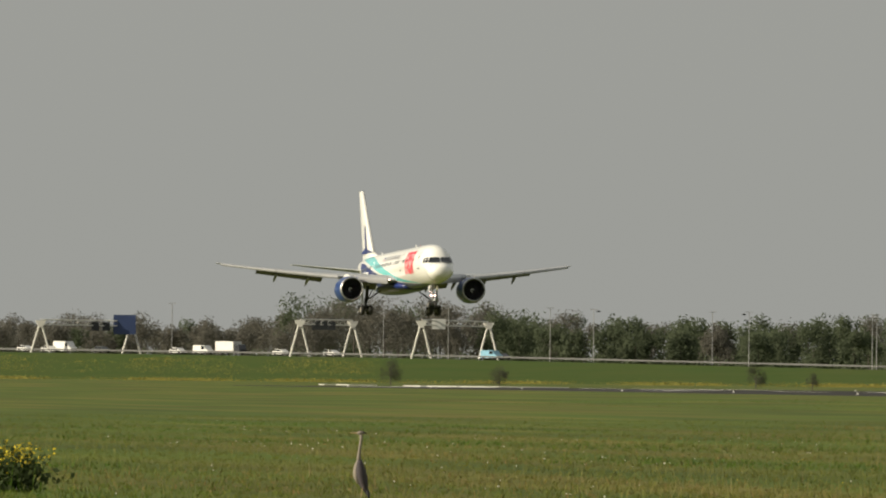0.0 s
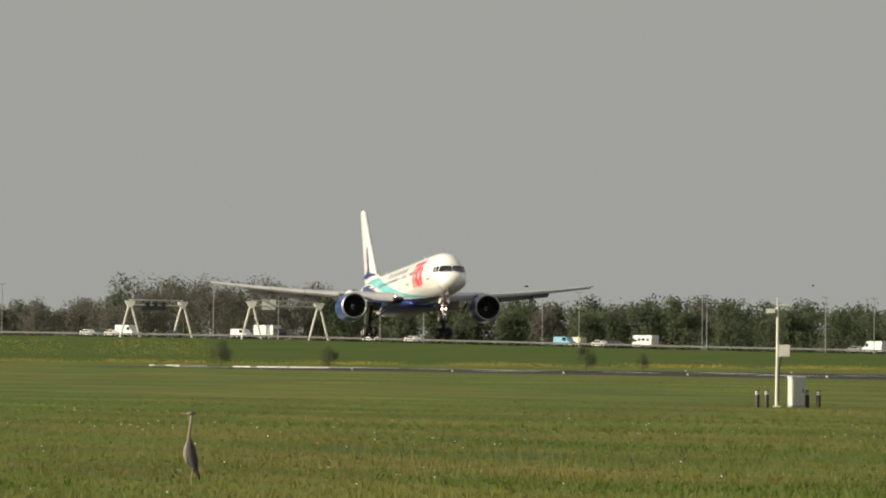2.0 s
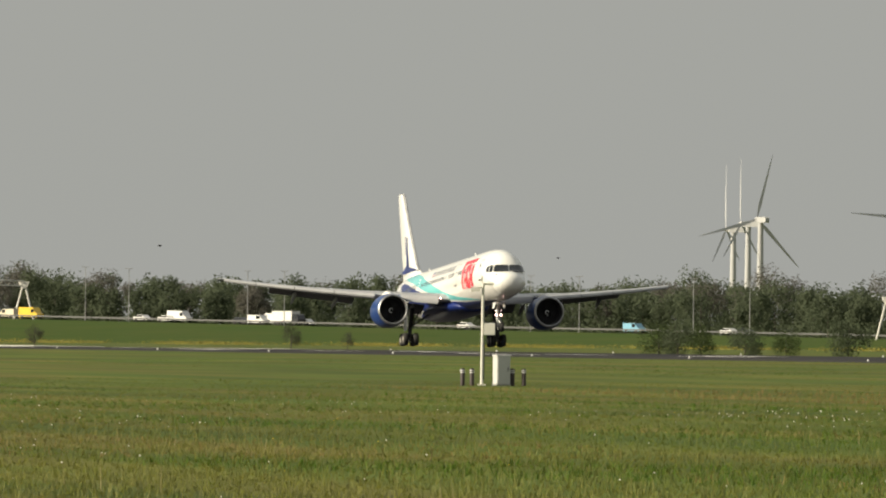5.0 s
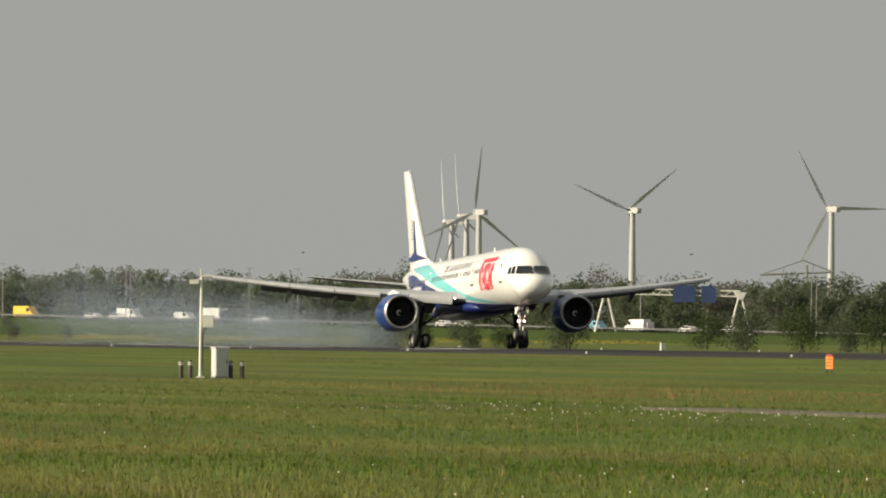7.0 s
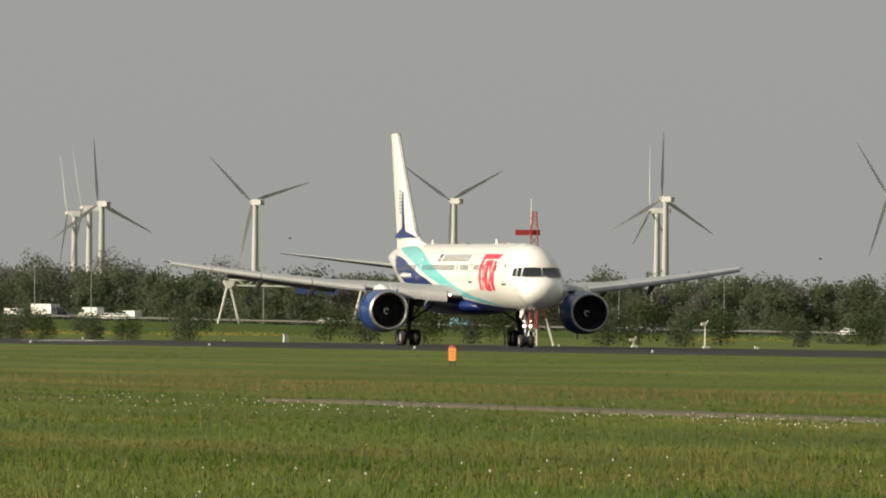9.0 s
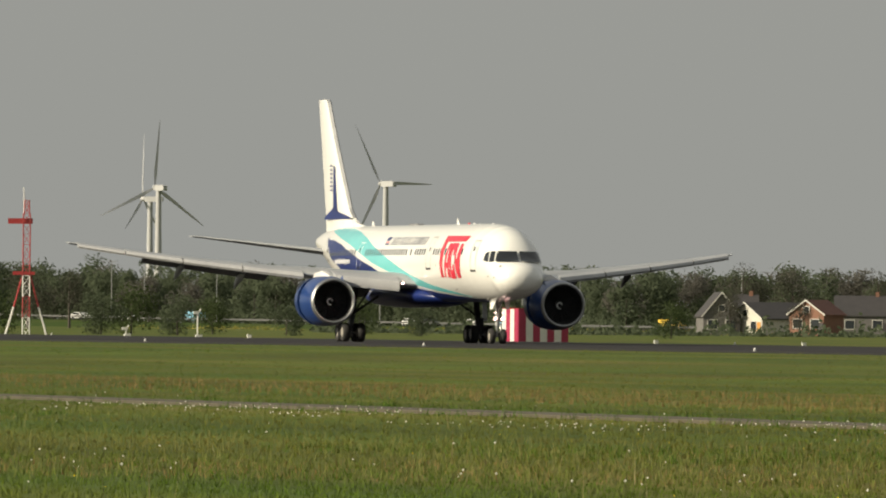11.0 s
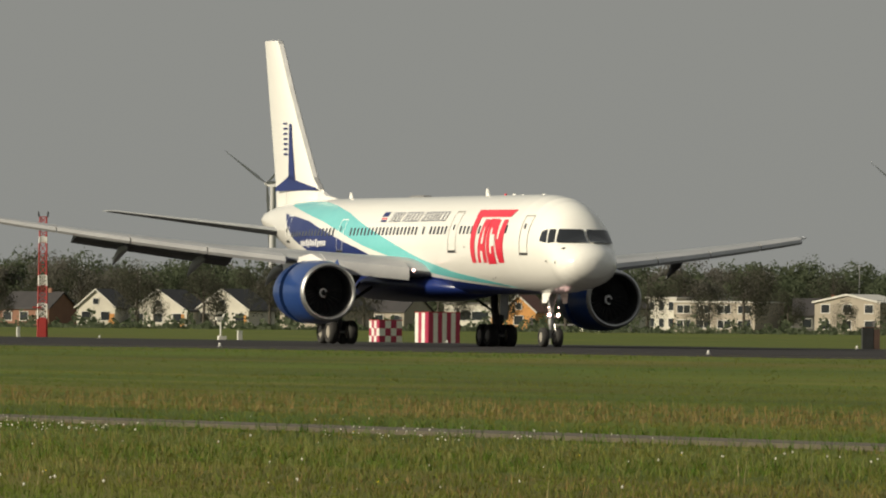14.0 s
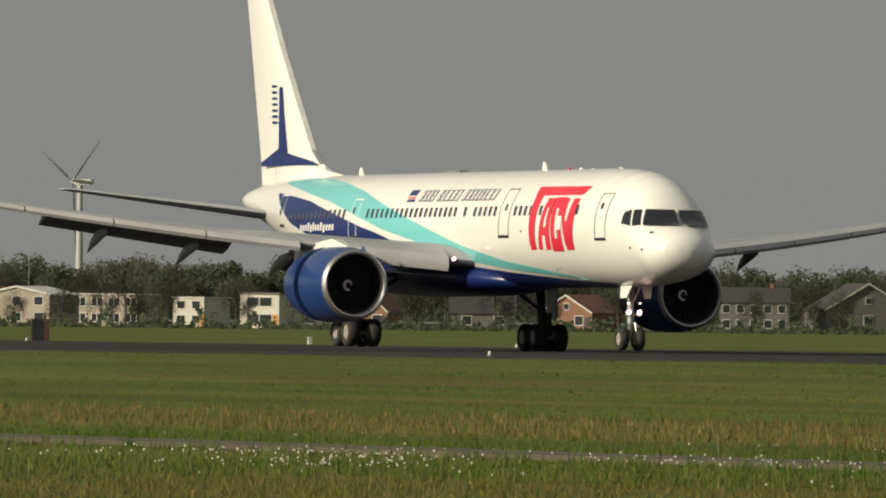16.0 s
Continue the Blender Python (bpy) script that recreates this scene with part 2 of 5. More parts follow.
def skin(d, z, out=0.0, side=-1):
    """A point of the fuselage's side, d metres behind the nose at height z."""
    t, b, w = ease(TOP, d), ease(BOT, d), ease(WID, d)
    c, r = (t + b) / 2, (t - b) / 2
    k = min(0.999, max(-0.999, (z - c) / r))
    s = math.sqrt(1 - k * k)
    nrm = Vector((0, s / w, k / r)).normalized()
    return Vector((NOSE - d, side * (w * s + out * nrm.y), z + out * nrm.z))


def skin_patch(corners, out=0.012, nu=6, nv=6, side=-1):
    """A painted patch that follows the skin; corners (d, z): lower left, lower right, upper right, upper left."""
    a, b, c, d = [Vector((*p, 0)) for p in corners]

    def fn(u, v):
        p = a.lerp(b, u).lerp(d.lerp(c, u), v)
        return skin(p.x, p.y, out, side)
    return Mesh().sheet(fn, nu, nv)


def foil(sections, n=20):
    """A wing from sections (le_x, y, z, chord, thickness, twist degrees)."""
    rings = []
    for x, y, z, c, t, tw in sections:
        ring = []
        for i in range(n):
            a = 2 * math.pi * i / n
            u = 0.5 + 0.5 * math.cos(a)
            th = t * c * 2.6 * (math.sqrt(max(u, 0)) * (1 - u)) * (1 if math.sin(a) > 0 else 0.7)
            px, pz = -u * c, (th * (1 if math.sin(a) > 0 else -1)) / 2
            k = radians(tw)
            ring.append((x + px * math.cos(k) + pz * math.sin(k), y, z + px * math.sin(k) + pz * math.cos(k)))
        rings.append(ring)
    return Mesh().loft(rings)


SLEEVES, MAIN_GEAR = [], []
SLAT = mat("slat_paint", (0.44, 0.44, 0.44), (0.35, 0.35, 0.36), 0.6, 0.3, coat=0.3)
plane = thing("airliner", "white twin-engine jet airliner with turquoise and blue stripes, landing gear down", "airplane")

hull = Mesh()
ds = sorted(set([p[0] for p in TOP + BOT + WID] + [0.03, 0.06, 0.25, 0.35, 0.75, 1.3, 3.4, 4.6, 12, 16, 20, 24, 28, 35, 38, 46.5]))
rings = []
for d in ds:
    t, b, w = ease(TOP, d), ease(BOT, d), ease(WID, d)
    rings.append([(NOSE - d, w * math.cos(2 * math.pi * i / 48), (t + b) / 2 + (t - b) / 2 * math.sin(2 * math.pi * i / 48)) for i in range(48)])
hull.loft(rings)
part("fuselage", hull, WHITE, plane, "glossy white fuselage", smooth="all")


def band(name, rows, material, label, nv=10, out=0.010, side=-1):
    """A painted band on the skin from rows (d, lower z, upper z)."""
    n = 48
    lo, hi = [(r[0], r[1]) for r in rows], [(r[0], r[2]) for r in rows]

    def fn(u, v):
        d = rows[0][0] + (rows[-1][0] - rows[0][0]) * u
        a, b = ease(lo, d), ease(hi, d)
        return skin(d, max(ease(BOT, d) + 0.004, a + (b - a) * v), out, side)
    return part(name, Mesh().sheet(fn, n, nv), material, plane, label, smooth="all")


band("turquoise_band", [(6.98, 2.48, 2.46), (10.3, 2.66, 2.8), (14.22, 2.87, 3.16), (18.24, 3.2, 3.74), (22.26, 3.82, 4.49), (26.38, 4.36, 5.22), (29.59, 4.92, 5.8), (32.61, 5.42, 6.16), (35.12, 5.7, 6.34), (37.84, 5.99, 6.38), (40.15, 6.21, 6.3)], TEAL, "turquoise paint band")
band("blue_band", [(25.07, 2.27, 3.89), (27.08, 2.54, 4.24), (28.89, 2.89, 4.5), (32.21, 3.54, 5.04), (35.12, 4.28, 5.48), (37.33, 4.69, 5.66), (38.84, 5.26, 5.76), (39.95, 5.8, 5.84)], BLUE, "dark blue paint band")
for sd in (-1, 1):
    band("belly_paint", [(5.68, 2.252, 2.36), (10.3, 2.252, 2.56), (14.22, 2.252, 2.76), (18.24, 2.252, 3.01), (21.55, 2.252, 3.46), (25.17, 2.252, 3.92)], BLUE, "dark blue belly", side=sd)
fair = Mesh()
fr = []
for d, w, zb, zt in ((15.2, 0.3, 2.3, 2.6), (16.7, 1.5, 2.08, 3.0), (19.2, 2.05, 1.95, 3.3), (25.7, 2.15, 1.92, 3.3), (28.7, 1.7, 2.0, 3.0), (31.2, 0.4, 2.3, 2.6)):
    fr.append([(NOSE - d, w * math.cos(2 * math.pi * i / 24), (zb + zt) / 2 + (zt - zb) / 2 * math.sin(2 * math.pi * i / 24)) for i in range(24)])
part("belly_fairing", fair.loft(fr), BLUE, plane, "dark blue wing to body fairing", smooth="all")

# cabin windows
win = skin_patch([(20.12, 4.79), (19.88, 4.79), (19.88, 5.13), (20.12, 5.13)], 0.014, 2, 2).data("cabin_window", PANE)
DOOR_GAPS = [(12.75, 14.5), (28.35, 30.6)]
for k in range(-22, 39):
    wd = 17.89 + 0.515 * k
    if k not in (-1, 1) and not any(a < wd < b for a, b in DOOR_GAPS):
        w_side = part("cabin_window", win, None, plane)
        w_side.matrix_basis = Matrix.Translation(skin(wd, 4.96) - skin(20, 4.96))


def outline(d0, d1, z0, z1, w=0.045):
    m = Mesh()
    for c in ([(d0, z0), (d0 + w, z0), (d0 + w, z1), (d0, z1)], [(d1 - w, z0), (d1, z0), (d1, z1), (d1 - w, z1)], [(d0, z0), (d1, z0), (d1, z0 + w), (d0, z0 + w)], [(d0, z1 - w), (d1, z1 - w), (d1, z1), (d0, z1)]):
        s = skin_patch(c, 0.016, 1, 8)
        m.add(s.v, s.f)
    return m


for d0, d1, z0, z1, mt in ((3.95, 4.85, 3.92, 5.55, SEAM), (13.22, 14.28, 4.05, 5.78, SEAM), (29.2, 30.05, 4.12, 5.52, PALE), (38.3, 39.1, 4.6, 5.75, PALE)):
    door = part("cabin_door", outline(d0, d1, z0, z1), mt, plane, "closed cabin door outline")
    part("door_window", skin_patch([(d0 + .60, 4.98), (d0 + .42, 4.98), (d0 + .42, 5.2), (d0 + .60, 5.2)], 0.018, 2, 2), PANE, door)
    part("door_sill", skin_patch([(d0, z0 - .06), (d1, z0 - .06), (d1, z0 + .04), (d0, z0 + .04)], 0.02, 3, 2), DARK, door)

# cockpit windows, a band round the nose
def cockpit(corners, side):
    part("side_window", skin_patch(corners, 0.02, 8, 8, side), GLASS, plane, "dark cockpit pane", smooth="all")


def contour(y, z):
    """How far behind the nose the hull is y wide on each side at height z."""
    lo, hi = 0.0, 8.0
    for _ in range(40):
        mid = (lo + hi) / 2
        t, b = ease(TOP, mid), ease(BOT, mid)
        inside = b < z < t and abs(skin(mid, z).y) > y
        lo, hi = (lo, mid) if inside else (mid, hi)
    return hi


for sd in (-1, 1):
    cockpit([(2.78, 4.45), (2.16, 4.38), (2.38, 4.95), (2.74, 4.86)], sd)
    cockpit([(2.06, 4.37), (1.68, 4.40), (1.98, 4.95), (2.28, 4.95)], sd)

    def front(u, v, sd=sd):
        z = 4.37 + .03 * u + (.57 - .03 * u) * v
        y = abs(skin(1.60 + .28 * v, z).y) * (1 - u) + .035 * u
        return (NOSE - contour(y, z) + .06, sd * (y + .03), z + .04)
    part("windscreen", Mesh().sheet(front, 24, 14), GLASS, plane, "dark windscreen pane", smooth="all")

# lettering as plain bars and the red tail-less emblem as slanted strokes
def stroke(name, d0, d1, z0, z1, material, slant=0.0, label=""):
    k = slant * (z1 - z0)
    return part(name, skin_patch([(d0, z0), (d1, z0), (d1 - k, z1), (d0 - k, z1)], 0.020, max(3, int(abs(d1 - d0) * 5)), 8), material, plane, label)


part("emblem_bar", skin_patch([(11.18, 5.50), (6.55, 5.49), (6.2, 5.80), (11.3, 5.82)], 0.020, 20, 4), RED, plane, "red emblem bar")
for d0, d1, d2, d3, z0, z1 in ((11.15, 10.62, 10.42, 11.12, 3.56, 5.50), (10.34, 9.15, 8.98, 9.72, 3.56, 5.40), (8.98, 7.92, 7.86, 8.93, 3.50, 5.42), (7.55, 6.86, 6.60, 8.02, 3.54, 5.37)):
    part("emblem_stroke", skin_patch([(d0, z0), (d1, z0), (d2, z1), (d3, z1)], 0.020, 8, 12), RED, plane, "red emblem block")
for d0, d1, d2, d3, z0, z1 in ((9.92, 9.58, 9.50, 9.78, 3.54, 4.05), (9.66, 9.42, 9.34, 9.44, 4.36, 5.05), (8.52, 8.32, 8.30, 8.50, 3.95, 5.02), (8.32, 7.90, 7.88, 8.30, 4.25, 4.75), (7.52, 7.36, 7.12, 7.50, 4.55, 5.38)):
    part("emblem_gap", skin_patch([(d0, z0), (d1, z0), (d2, z1), (d3, z1)], 0.026, 3, 4), WHITE, plane)
rng = random.Random(4)
xx = 23.25
for word in (4, 5, 8):
    for k in range(word):
        wdt = rng.uniform(0.28, 0.44)
        stroke("title_bar", xx, xx - wdt, 5.36, 5.78, INK, 0.25)
        part("title_gap", skin_patch([(xx - .09, 5.41), (xx - wdt + .07, 5.41), (xx - wdt - .01, 5.73), (xx - .17, 5.73)], 0.026, 2, 2), WHITE, plane)
        xx -= wdt + 0.09
    xx -= 0.28
stroke("flag_patch", 24.55, 23.75, 5.60, 5.80, BLUE, 0.3)
stroke("flag_patch", 24.50, 23.70, 5.49, 5.54, RED, 0.3)
stroke("flag_patch", 24.45, 23.65, 5.36, 5.45, BLUE, 0.3)
xx = 35.7
for k in range(13):
    stroke("web_title_bar", xx, xx - 0.21, 4.36 if k not in (4, 9) else 4.30, 4.58 if k not in (3, 5, 8) else 4.66, PALE, 0.1)
    xx -= 0.32
for a, b in ((2.1, 3.58), (1.15, 4.1), (1.25, 3.52), (9.0, 2.92), (9.5, 2.86), (11.9, 4.2)):
    part("probe", skin_patch([(a + .05, b), (a - .05, b), (a - .06, b + .06), (a + .04, b + .06)], 0.04, 2, 2), DARK, plane)
for a, h in ((14.6, .55), (33.9, .5), (10.9, .14), (9.7, .08), (6.9, .1)):
    part("antenna", Mesh().loft([[(NOSE - a + .25, .03, 6.44), (NOSE - a + .25, -.03, 6.44), (NOSE - a - .3, -.03, 6.44), (NOSE - a - .3, .03, 6.44)], [(NOSE - a - .05, .015, 6.47 + h * .6), (NOSE - a - .05, -.015, 6.47 + h * .6), (NOSE - a - .25, -.015, 6.47 + h * .6), (NOSE - a - .25, .015, 6.47 + h * .6)]]), WHITE, plane, "white blade antenna")
part("beacon", Mesh().lathe([(6.46, .08), (6.51, .075), (6.55, .05), (6.57, .01)], (NOSE - 12.2, 0, 0), "z", 12), RED, plane, "red anti-collision beacon", smooth=True)
part("antenna_dome", Mesh().box((NOSE - 24, 0, 6.52), (2.2, .4, .10), 0, .8), SHADE_GREY, plane)


# fin, with the dark emblem of a tower
def fin_half(z):
    return 0.26 - 0.018 * (z - 6.2)


FIN = [(6.2, 37.2, 44.95), (6.95, 38.1, 45.1), (7.5, 39.05, 45.25), (9.5, 41.0, 45.9), (11.6, 42.95, 46.6), (13.55, 44.6, 47.25), (13.72, 44.85, 47.3)]
fin = Mesh()
fin.loft([[(NOSE - (a + (b - a) * u), s * fin_half(z) * k, z) for u, s, k in ((0, 0, 0), (.08, -1, .6), (.3, -1, 1), (.65, -1, .8), (1, -1, .06), (1, 1, .06), (.65, 1, .8), (.3, 1, 1), (.08, 1, .6))] for z, a, b in FIN])
part("fin", fin, WHITE, plane, "tall white tail fin", smooth=True)
part("dorsal_fillet", Mesh().loft([[(NOSE - 35.8, .05, 6.42), (NOSE - 35.8, -.05, 6.42), (NOSE - 35.8, -.03, 6.5), (NOSE - 35.8, .03, 6.5)], [(NOSE - 37.5, .2, 6.3), (NOSE - 37.5, -.22, 6.3), (NOSE - 37.5, -.1, 6.68), (NOSE - 37.5, .1, 6.68)], [(NOSE - 39.3, .15, 6.3), (NOSE - 39.3, -.15, 6.3), (NOSE - 39.3, -.08, 7.25), (NOSE - 39.3, .08, 7.25)]]), WHITE, plane, smooth=True)
part("fin_leading_edge", Mesh().loft([[(NOSE - a + .05, 0, z), (NOSE - a - .22, -.12, z), (NOSE - a - .22, .12, z)] for z, a, b in FIN[1:]]), ALU, plane, "bare metal fin leading edge")


def fin_patch(pts, material, name, out=0.02):
    m = Mesh()
    m.add([(NOSE - d, -(fin_half(z) * 1.0 + out), z) for d, z in pts], [tuple(range(len(pts)))])
    part(name, m, material, plane)


fin_patch([(44.45, 6.90), (38.3, 6.92), (38.5, 7.03), (41.4, 7.36), (42.4, 7.60), (44.45, 7.05)], BLUE, "tail_emblem_base")
fin_patch([(42.55, 7.5), (41.55, 7.35), (42.45, 9.92), (42.77, 9.92)], BLUE, "tail_emblem_spire")
for k in range(7):
    z = 8.52 + k * 0.23
    fin_patch([(43.62 - .04 * (6 - k), z), (43.07 - .04 * (6 - k), z), (43.07 - .04 * (6 - k), z + .09), (43.62 - .04 * (6 - k), z + .09)], BLUE, "tail_emblem_dash")
fin_patch([(42.75, 6.3), (42.7, 6.3), (42.7, 6.95), (42.75, 6.95)], SEAM, "rudder_seam")
for sd in (-1, 1):
    part("tailplane", foil([(-17.0, sd * .5, 5.02, 4.6, .09, 0), (-21.6, sd * 7.32, 5.82, 1.75, .08, 0), (-22.0, sd * 7.54, 5.84, 1.2, .05, 0)]), WING, plane, "grey swept tailplane", smooth=True)


# wings
def wing_z(y):
    y = abs(y) - 1.9
    return 3.22 + 0.076 * y + 0.0023 * y * y


def wing_le(y):
    return 6.4 - (abs(y) - 1.9) * 0.545


def wing_te(y):
    y = abs(y)
    return -2.1 - 0.06 * (y - 1.9) if y < 6.5 else -2.38 - (y - 6.5) * 0.180


for sd in (-1, 1):
    ys_ = [0.8, 1.9, 4, 6.5, 9, 12, 15, 18, 18.8, 19.02]
    secs = []
    for y in ys_:
        c = wing_le(y) - wing_te(y)
        if y > 18.5:
            c *= 0.8 if y < 19 else 0.45
        secs.append((wing_le(y), sd * y, wing_z(y), c, 0.12 if y < 7 else 0.105, -2.0 if y < 7 else -0.5))
    part("wing", foil(secs, 28), WING, plane, "light grey swept wing", smooth=True)
    # leading edge slats, drooped
    for a, b in ((2.5, 5.7), (7.3, 10.3), (10.36, 13.3), (13.36, 16.2), (16.26, 18.6)):
        rings = []
        for y in (a, (a + b) / 2, b):
            x, z, k = wing_le(y), wing_z(y) - .06, (1.45 if b < 6 else 1.0) - 0.024 * y
            rings.append([(x + .30, sd * y, z - .30 * k), (x + .40, sd * y, z - .14 * k), (x + .30, sd * y, z + .10 * k), (x - .35 * k, sd * y, z + .30 * k), (x - .9 * k, sd * y, z + .32 * k), (x - .3 * k, sd * y, z + .16 * k), (x + .05, sd * y, z - .12 * k)])
        part("slat", Mesh().loft(rings), SLAT, plane, "pale grey leading edge slat", smooth=True)
    # trailing flaps, lowered
    for a, b, ch, dn in ((2.1, 5.6, 1.3, 30), (7.9, 14.7, .80, 26)):
        rings = []
        for y in (a, b):
            x, z = wing_te(y) + .45, wing_z(y) - .10
            c, s = math.cos(radians(dn)), math.sin(radians(dn))
            k = ch * (1 if y < 9 else .8)
            rings.append([(x + .3, sd * y, z + .05), (x - .1 * c, sd * y, z + .13), (x - k * c, sd * y, z - k * s), (x - k * c - .02, sd * y, z - k * s - .03), (x - .15 * c, sd * y, z - .2)])
        part("flap", Mesh().loft(rings), SHADE_GREY, plane, "lowered grey trailing flap")
    for y, ln in ((6.1, 2.6), (9.5, 2.6), (12.8, 2.2), (3.2, 2.0)):
        x, z = wing_te(y) + .6, wing_z(y) - .25
        # darker grey to port paints in the shade away from the sun
        part("flap_fairing", Mesh().loft([[(x + ln * .55 - u * ln, sd * y + r * .16 * math.cos(q), z - .10 - u * u * .75 + r * .24 * math.sin(q)) for q in [2 * math.pi * i / 8 for i in range(8)]] for u, r in ((0, .15), (.15, .75), (.45, 1), (.75, .75), (1, .12))]), SHADE_GREY if sd > 0 else WING, plane, "canoe shaped flap fairing", smooth=True)
    part("wing_tip_light", Mesh().lathe([(-.25, .01), (-.2, .05), (0, .06), (.12, .01)], (wing_le(18.9) - .3, sd * 18.95, wing_z(18.9) + .02), n=8), STROBE, plane, smooth=True)
    part("wing_root_light", Mesh().lathe([(-.05, .02), (0, .07), (.03, .07), (.05, .02)], (wing_le(2.3) + .36, sd * 2.35, wing_z(2.3) - .02), n=12), LAMP, plane, "lit landing light")
    # engine
    ey, ez, ex = sd * 6.5, 2.19, 7.65
    eng = part("engine", Mesh().lathe([(ex - .15, 1.260), (ex - .35, 1.295), (ex - .9, 1.36), (ex - 1.6, 1.385), (ex - 2.35, 1.37), (ex - 2.36, 1.20)], (0, ey, ez), n=40), ENGINE_BLUE, plane, "blue engine nacelle", smooth=True)
    part("inlet_lip", Mesh().lathe([(ex - .17, 1.268), (ex - .10, 1.242), (ex - .03, 1.200), (ex, 1.160), (ex - .02, 1.11), (ex - .10, 1.07)], (0, ey, ez), n=40), ALU, eng, "polished metal inlet lip", smooth=True)
    part("inlet_duct", Mesh().lathe([(ex - .095, 1.072), (ex - .25, 1.035), (ex - .7, 1.0), (ex - 1.15, .98), (ex - 1.16, .02)], (0, ey, ez), n=40), DARK, eng, smooth=True)
    part("spinner", Mesh().lathe([(ex - .72, .01), (ex - .80, .09), (ex - .98, .2), (ex - 1.14, .29)], (0, ey, ez), n=20), DARK, eng, "dark fan spinner", smooth=True)
    part("spinner_mark", Mesh().sheet(lambda u, v: (ex - .72 - .55 * (.06 + .12 * v + .05 * u) * .9 + .03, ey + (.05 + .08 * v + .12 * u) * math.cos(5 * u), ez + (.05 + .08 * v + .12 * u) * math.sin(5 * u)), 12, 1), PALE, eng, "white spiral mark")
    # the inlet's shade is put into the blades' dark colour
    blade = Mesh().add([(ex - 1.0, .26, 0), (ex - 1.12, .25, .06), (ex - 1.12, .92, .2), (ex - .98, .94, 0)], [(0, 1, 2, 3)]).data("fan_blade", DARK)
    for i in range(22):
        part("fan_blade", blade, None, eng, at=Matrix.Translation((0, ey, ez)) @ Matrix.Rotation(2 * math.pi * i / 22, 4, "X"))
    part("cascade_ring", Mesh().lathe([(ex - 2.3, 1.19), (ex - 3.4, 1.17)], (0, ey, ez), n=32), DARK, eng, smooth=True)
    sleeve = part("reverser_sleeve", Mesh().lathe([(-2.38, 1.2), (-2.38, 1.365), (-2.9, 1.33), (-3.7, 1.20), (-4.5, .98), (-4.5, .9), (-3.6, 1.1)], (ex, 0, 0), n=40), ENGINE_BLUE, plane, "blue thrust reverser sleeve", smooth=True, at=pose(0, ey, ez))
    SLEEVES.append((sleeve, ey, ez))
    part("exhaust_cone", Mesh().lathe([(ex - 3.4, 1.0), (ex - 4.9, .72), (ex - 5.7, .5), (ex - 6.2, .05)], (0, ey, ez), n=28), DARK, eng, smooth=True)
    part("pylon", Mesh().loft([[(ex - .9, ey + .06, ez + 1.3), (ex - .9, ey - .06, ez + 1.3), (ex - .95, ey - .05, ez + 1.38), (ex - .95, ey + .05, ez + 1.38)], [(ex - 2.2, ey + .2, ez + 1.2), (ex - 2.2, ey - .2, ez + 1.2), (ex - 2.2, ey - .16, ez + 1.66), (ex - 2.2, ey + .16, ez + 1.66)], [(ex - 3.6, ey + .24, ez + .9), (ex - 3.6, ey - .24, ez + .9), (ex - 3.6, ey - .2, wing_z(6.5) + .1), (ex - 3.6, ey + .2, wing_z(6.5) + .1)], [(ex - 6.4, ey + .1, ez + .75), (ex - 6.4, ey - .1, ez + .75), (ex - 6.4, ey - .1, wing_z(6.5)), (ex - 6.4, ey + .1, wing_z(6.5))]]), WHITE, eng, "white engine pylon", smooth=True)
    part("strake", Mesh().add([(ex - .9, ey - sd * .75, ez + 1.12), (ex - 1.9, ey - sd * .72, ez + 1.15), (ex - 1.9, ey - sd * .95, ez + 1.45)], [(0, 1, 2)]), ENGINE_BLUE, eng)


# landing gear
def wheel(parent, x, y, z, r, w):
    ty = part("tyre", Mesh().lathe([(-w / 2, r * .55), (-w / 2, r * .86), (-w * .36, r * .97), (-w * .12, r), (w * .12, r), (w * .36, r * .97), (w / 2, r * .86), (w / 2, r * .55)], axis="y", n=28), TYRE, parent, "black tyre", smooth=True, at=pose(x, y, z))
    part("hub", Mesh().lathe([(-w * .54, .03), (-w * .54, r * .18), (-w * .50, r * .40), (-w * .40, r * .56), (w * .40, r * .56), (w * .50, r * .40), (w * .54, r * .18), (w * .54, .03)], axis="y", n=16), HUB, ty, "worn metal wheel hub", smooth=True)


for sd in (-1, 1):
    # the wing's shade on the legs is put into their dark colour
    gear = part("main_gear", Mesh().rod((0.05, sd * 3.4, 3.1), (0, sd * 3.66, .75), .17, .17, 12).rod((0, sd * 3.66, 1.4), (0, sd * 3.66, .5), .12, .12, 10).rod((-.62, sd * 3.66, .52), (.62, sd * 3.66, .52), .11, .11, 8)
                .rod((0, sd * 3.6, 1.35), (1.3, sd * 3.1, 2.7), .06, .06, 6).rod((0, sd * 3.6, 1.5), (-.1, sd * 2.0, 2.6), .07, .07, 6).box((.35, sd * 3.75, 1.1), (.3, .12, .7)), DARK, plane, "grey main gear leg, coloured dark for the wing's shade", at=pose(0, 0, 0))
    for x in (-.57, .57):
        part("axle", Mesh().rod((x, sd * 3.66 - .5, .52), (x, sd * 3.66 + .5, .52), .07, .07, 8), STEEL, gear)
        for y in (-.43, .43):
            wheel(gear, x, sd * 3.66 + y, .52, .52, .40)
    part("gear_door", Mesh().box((.05, sd * 3.98, 2.0), (1.1, .05, 1.5), 0, .8), WING, gear, "grey gear door")
    MAIN_GEAR.append(gear)
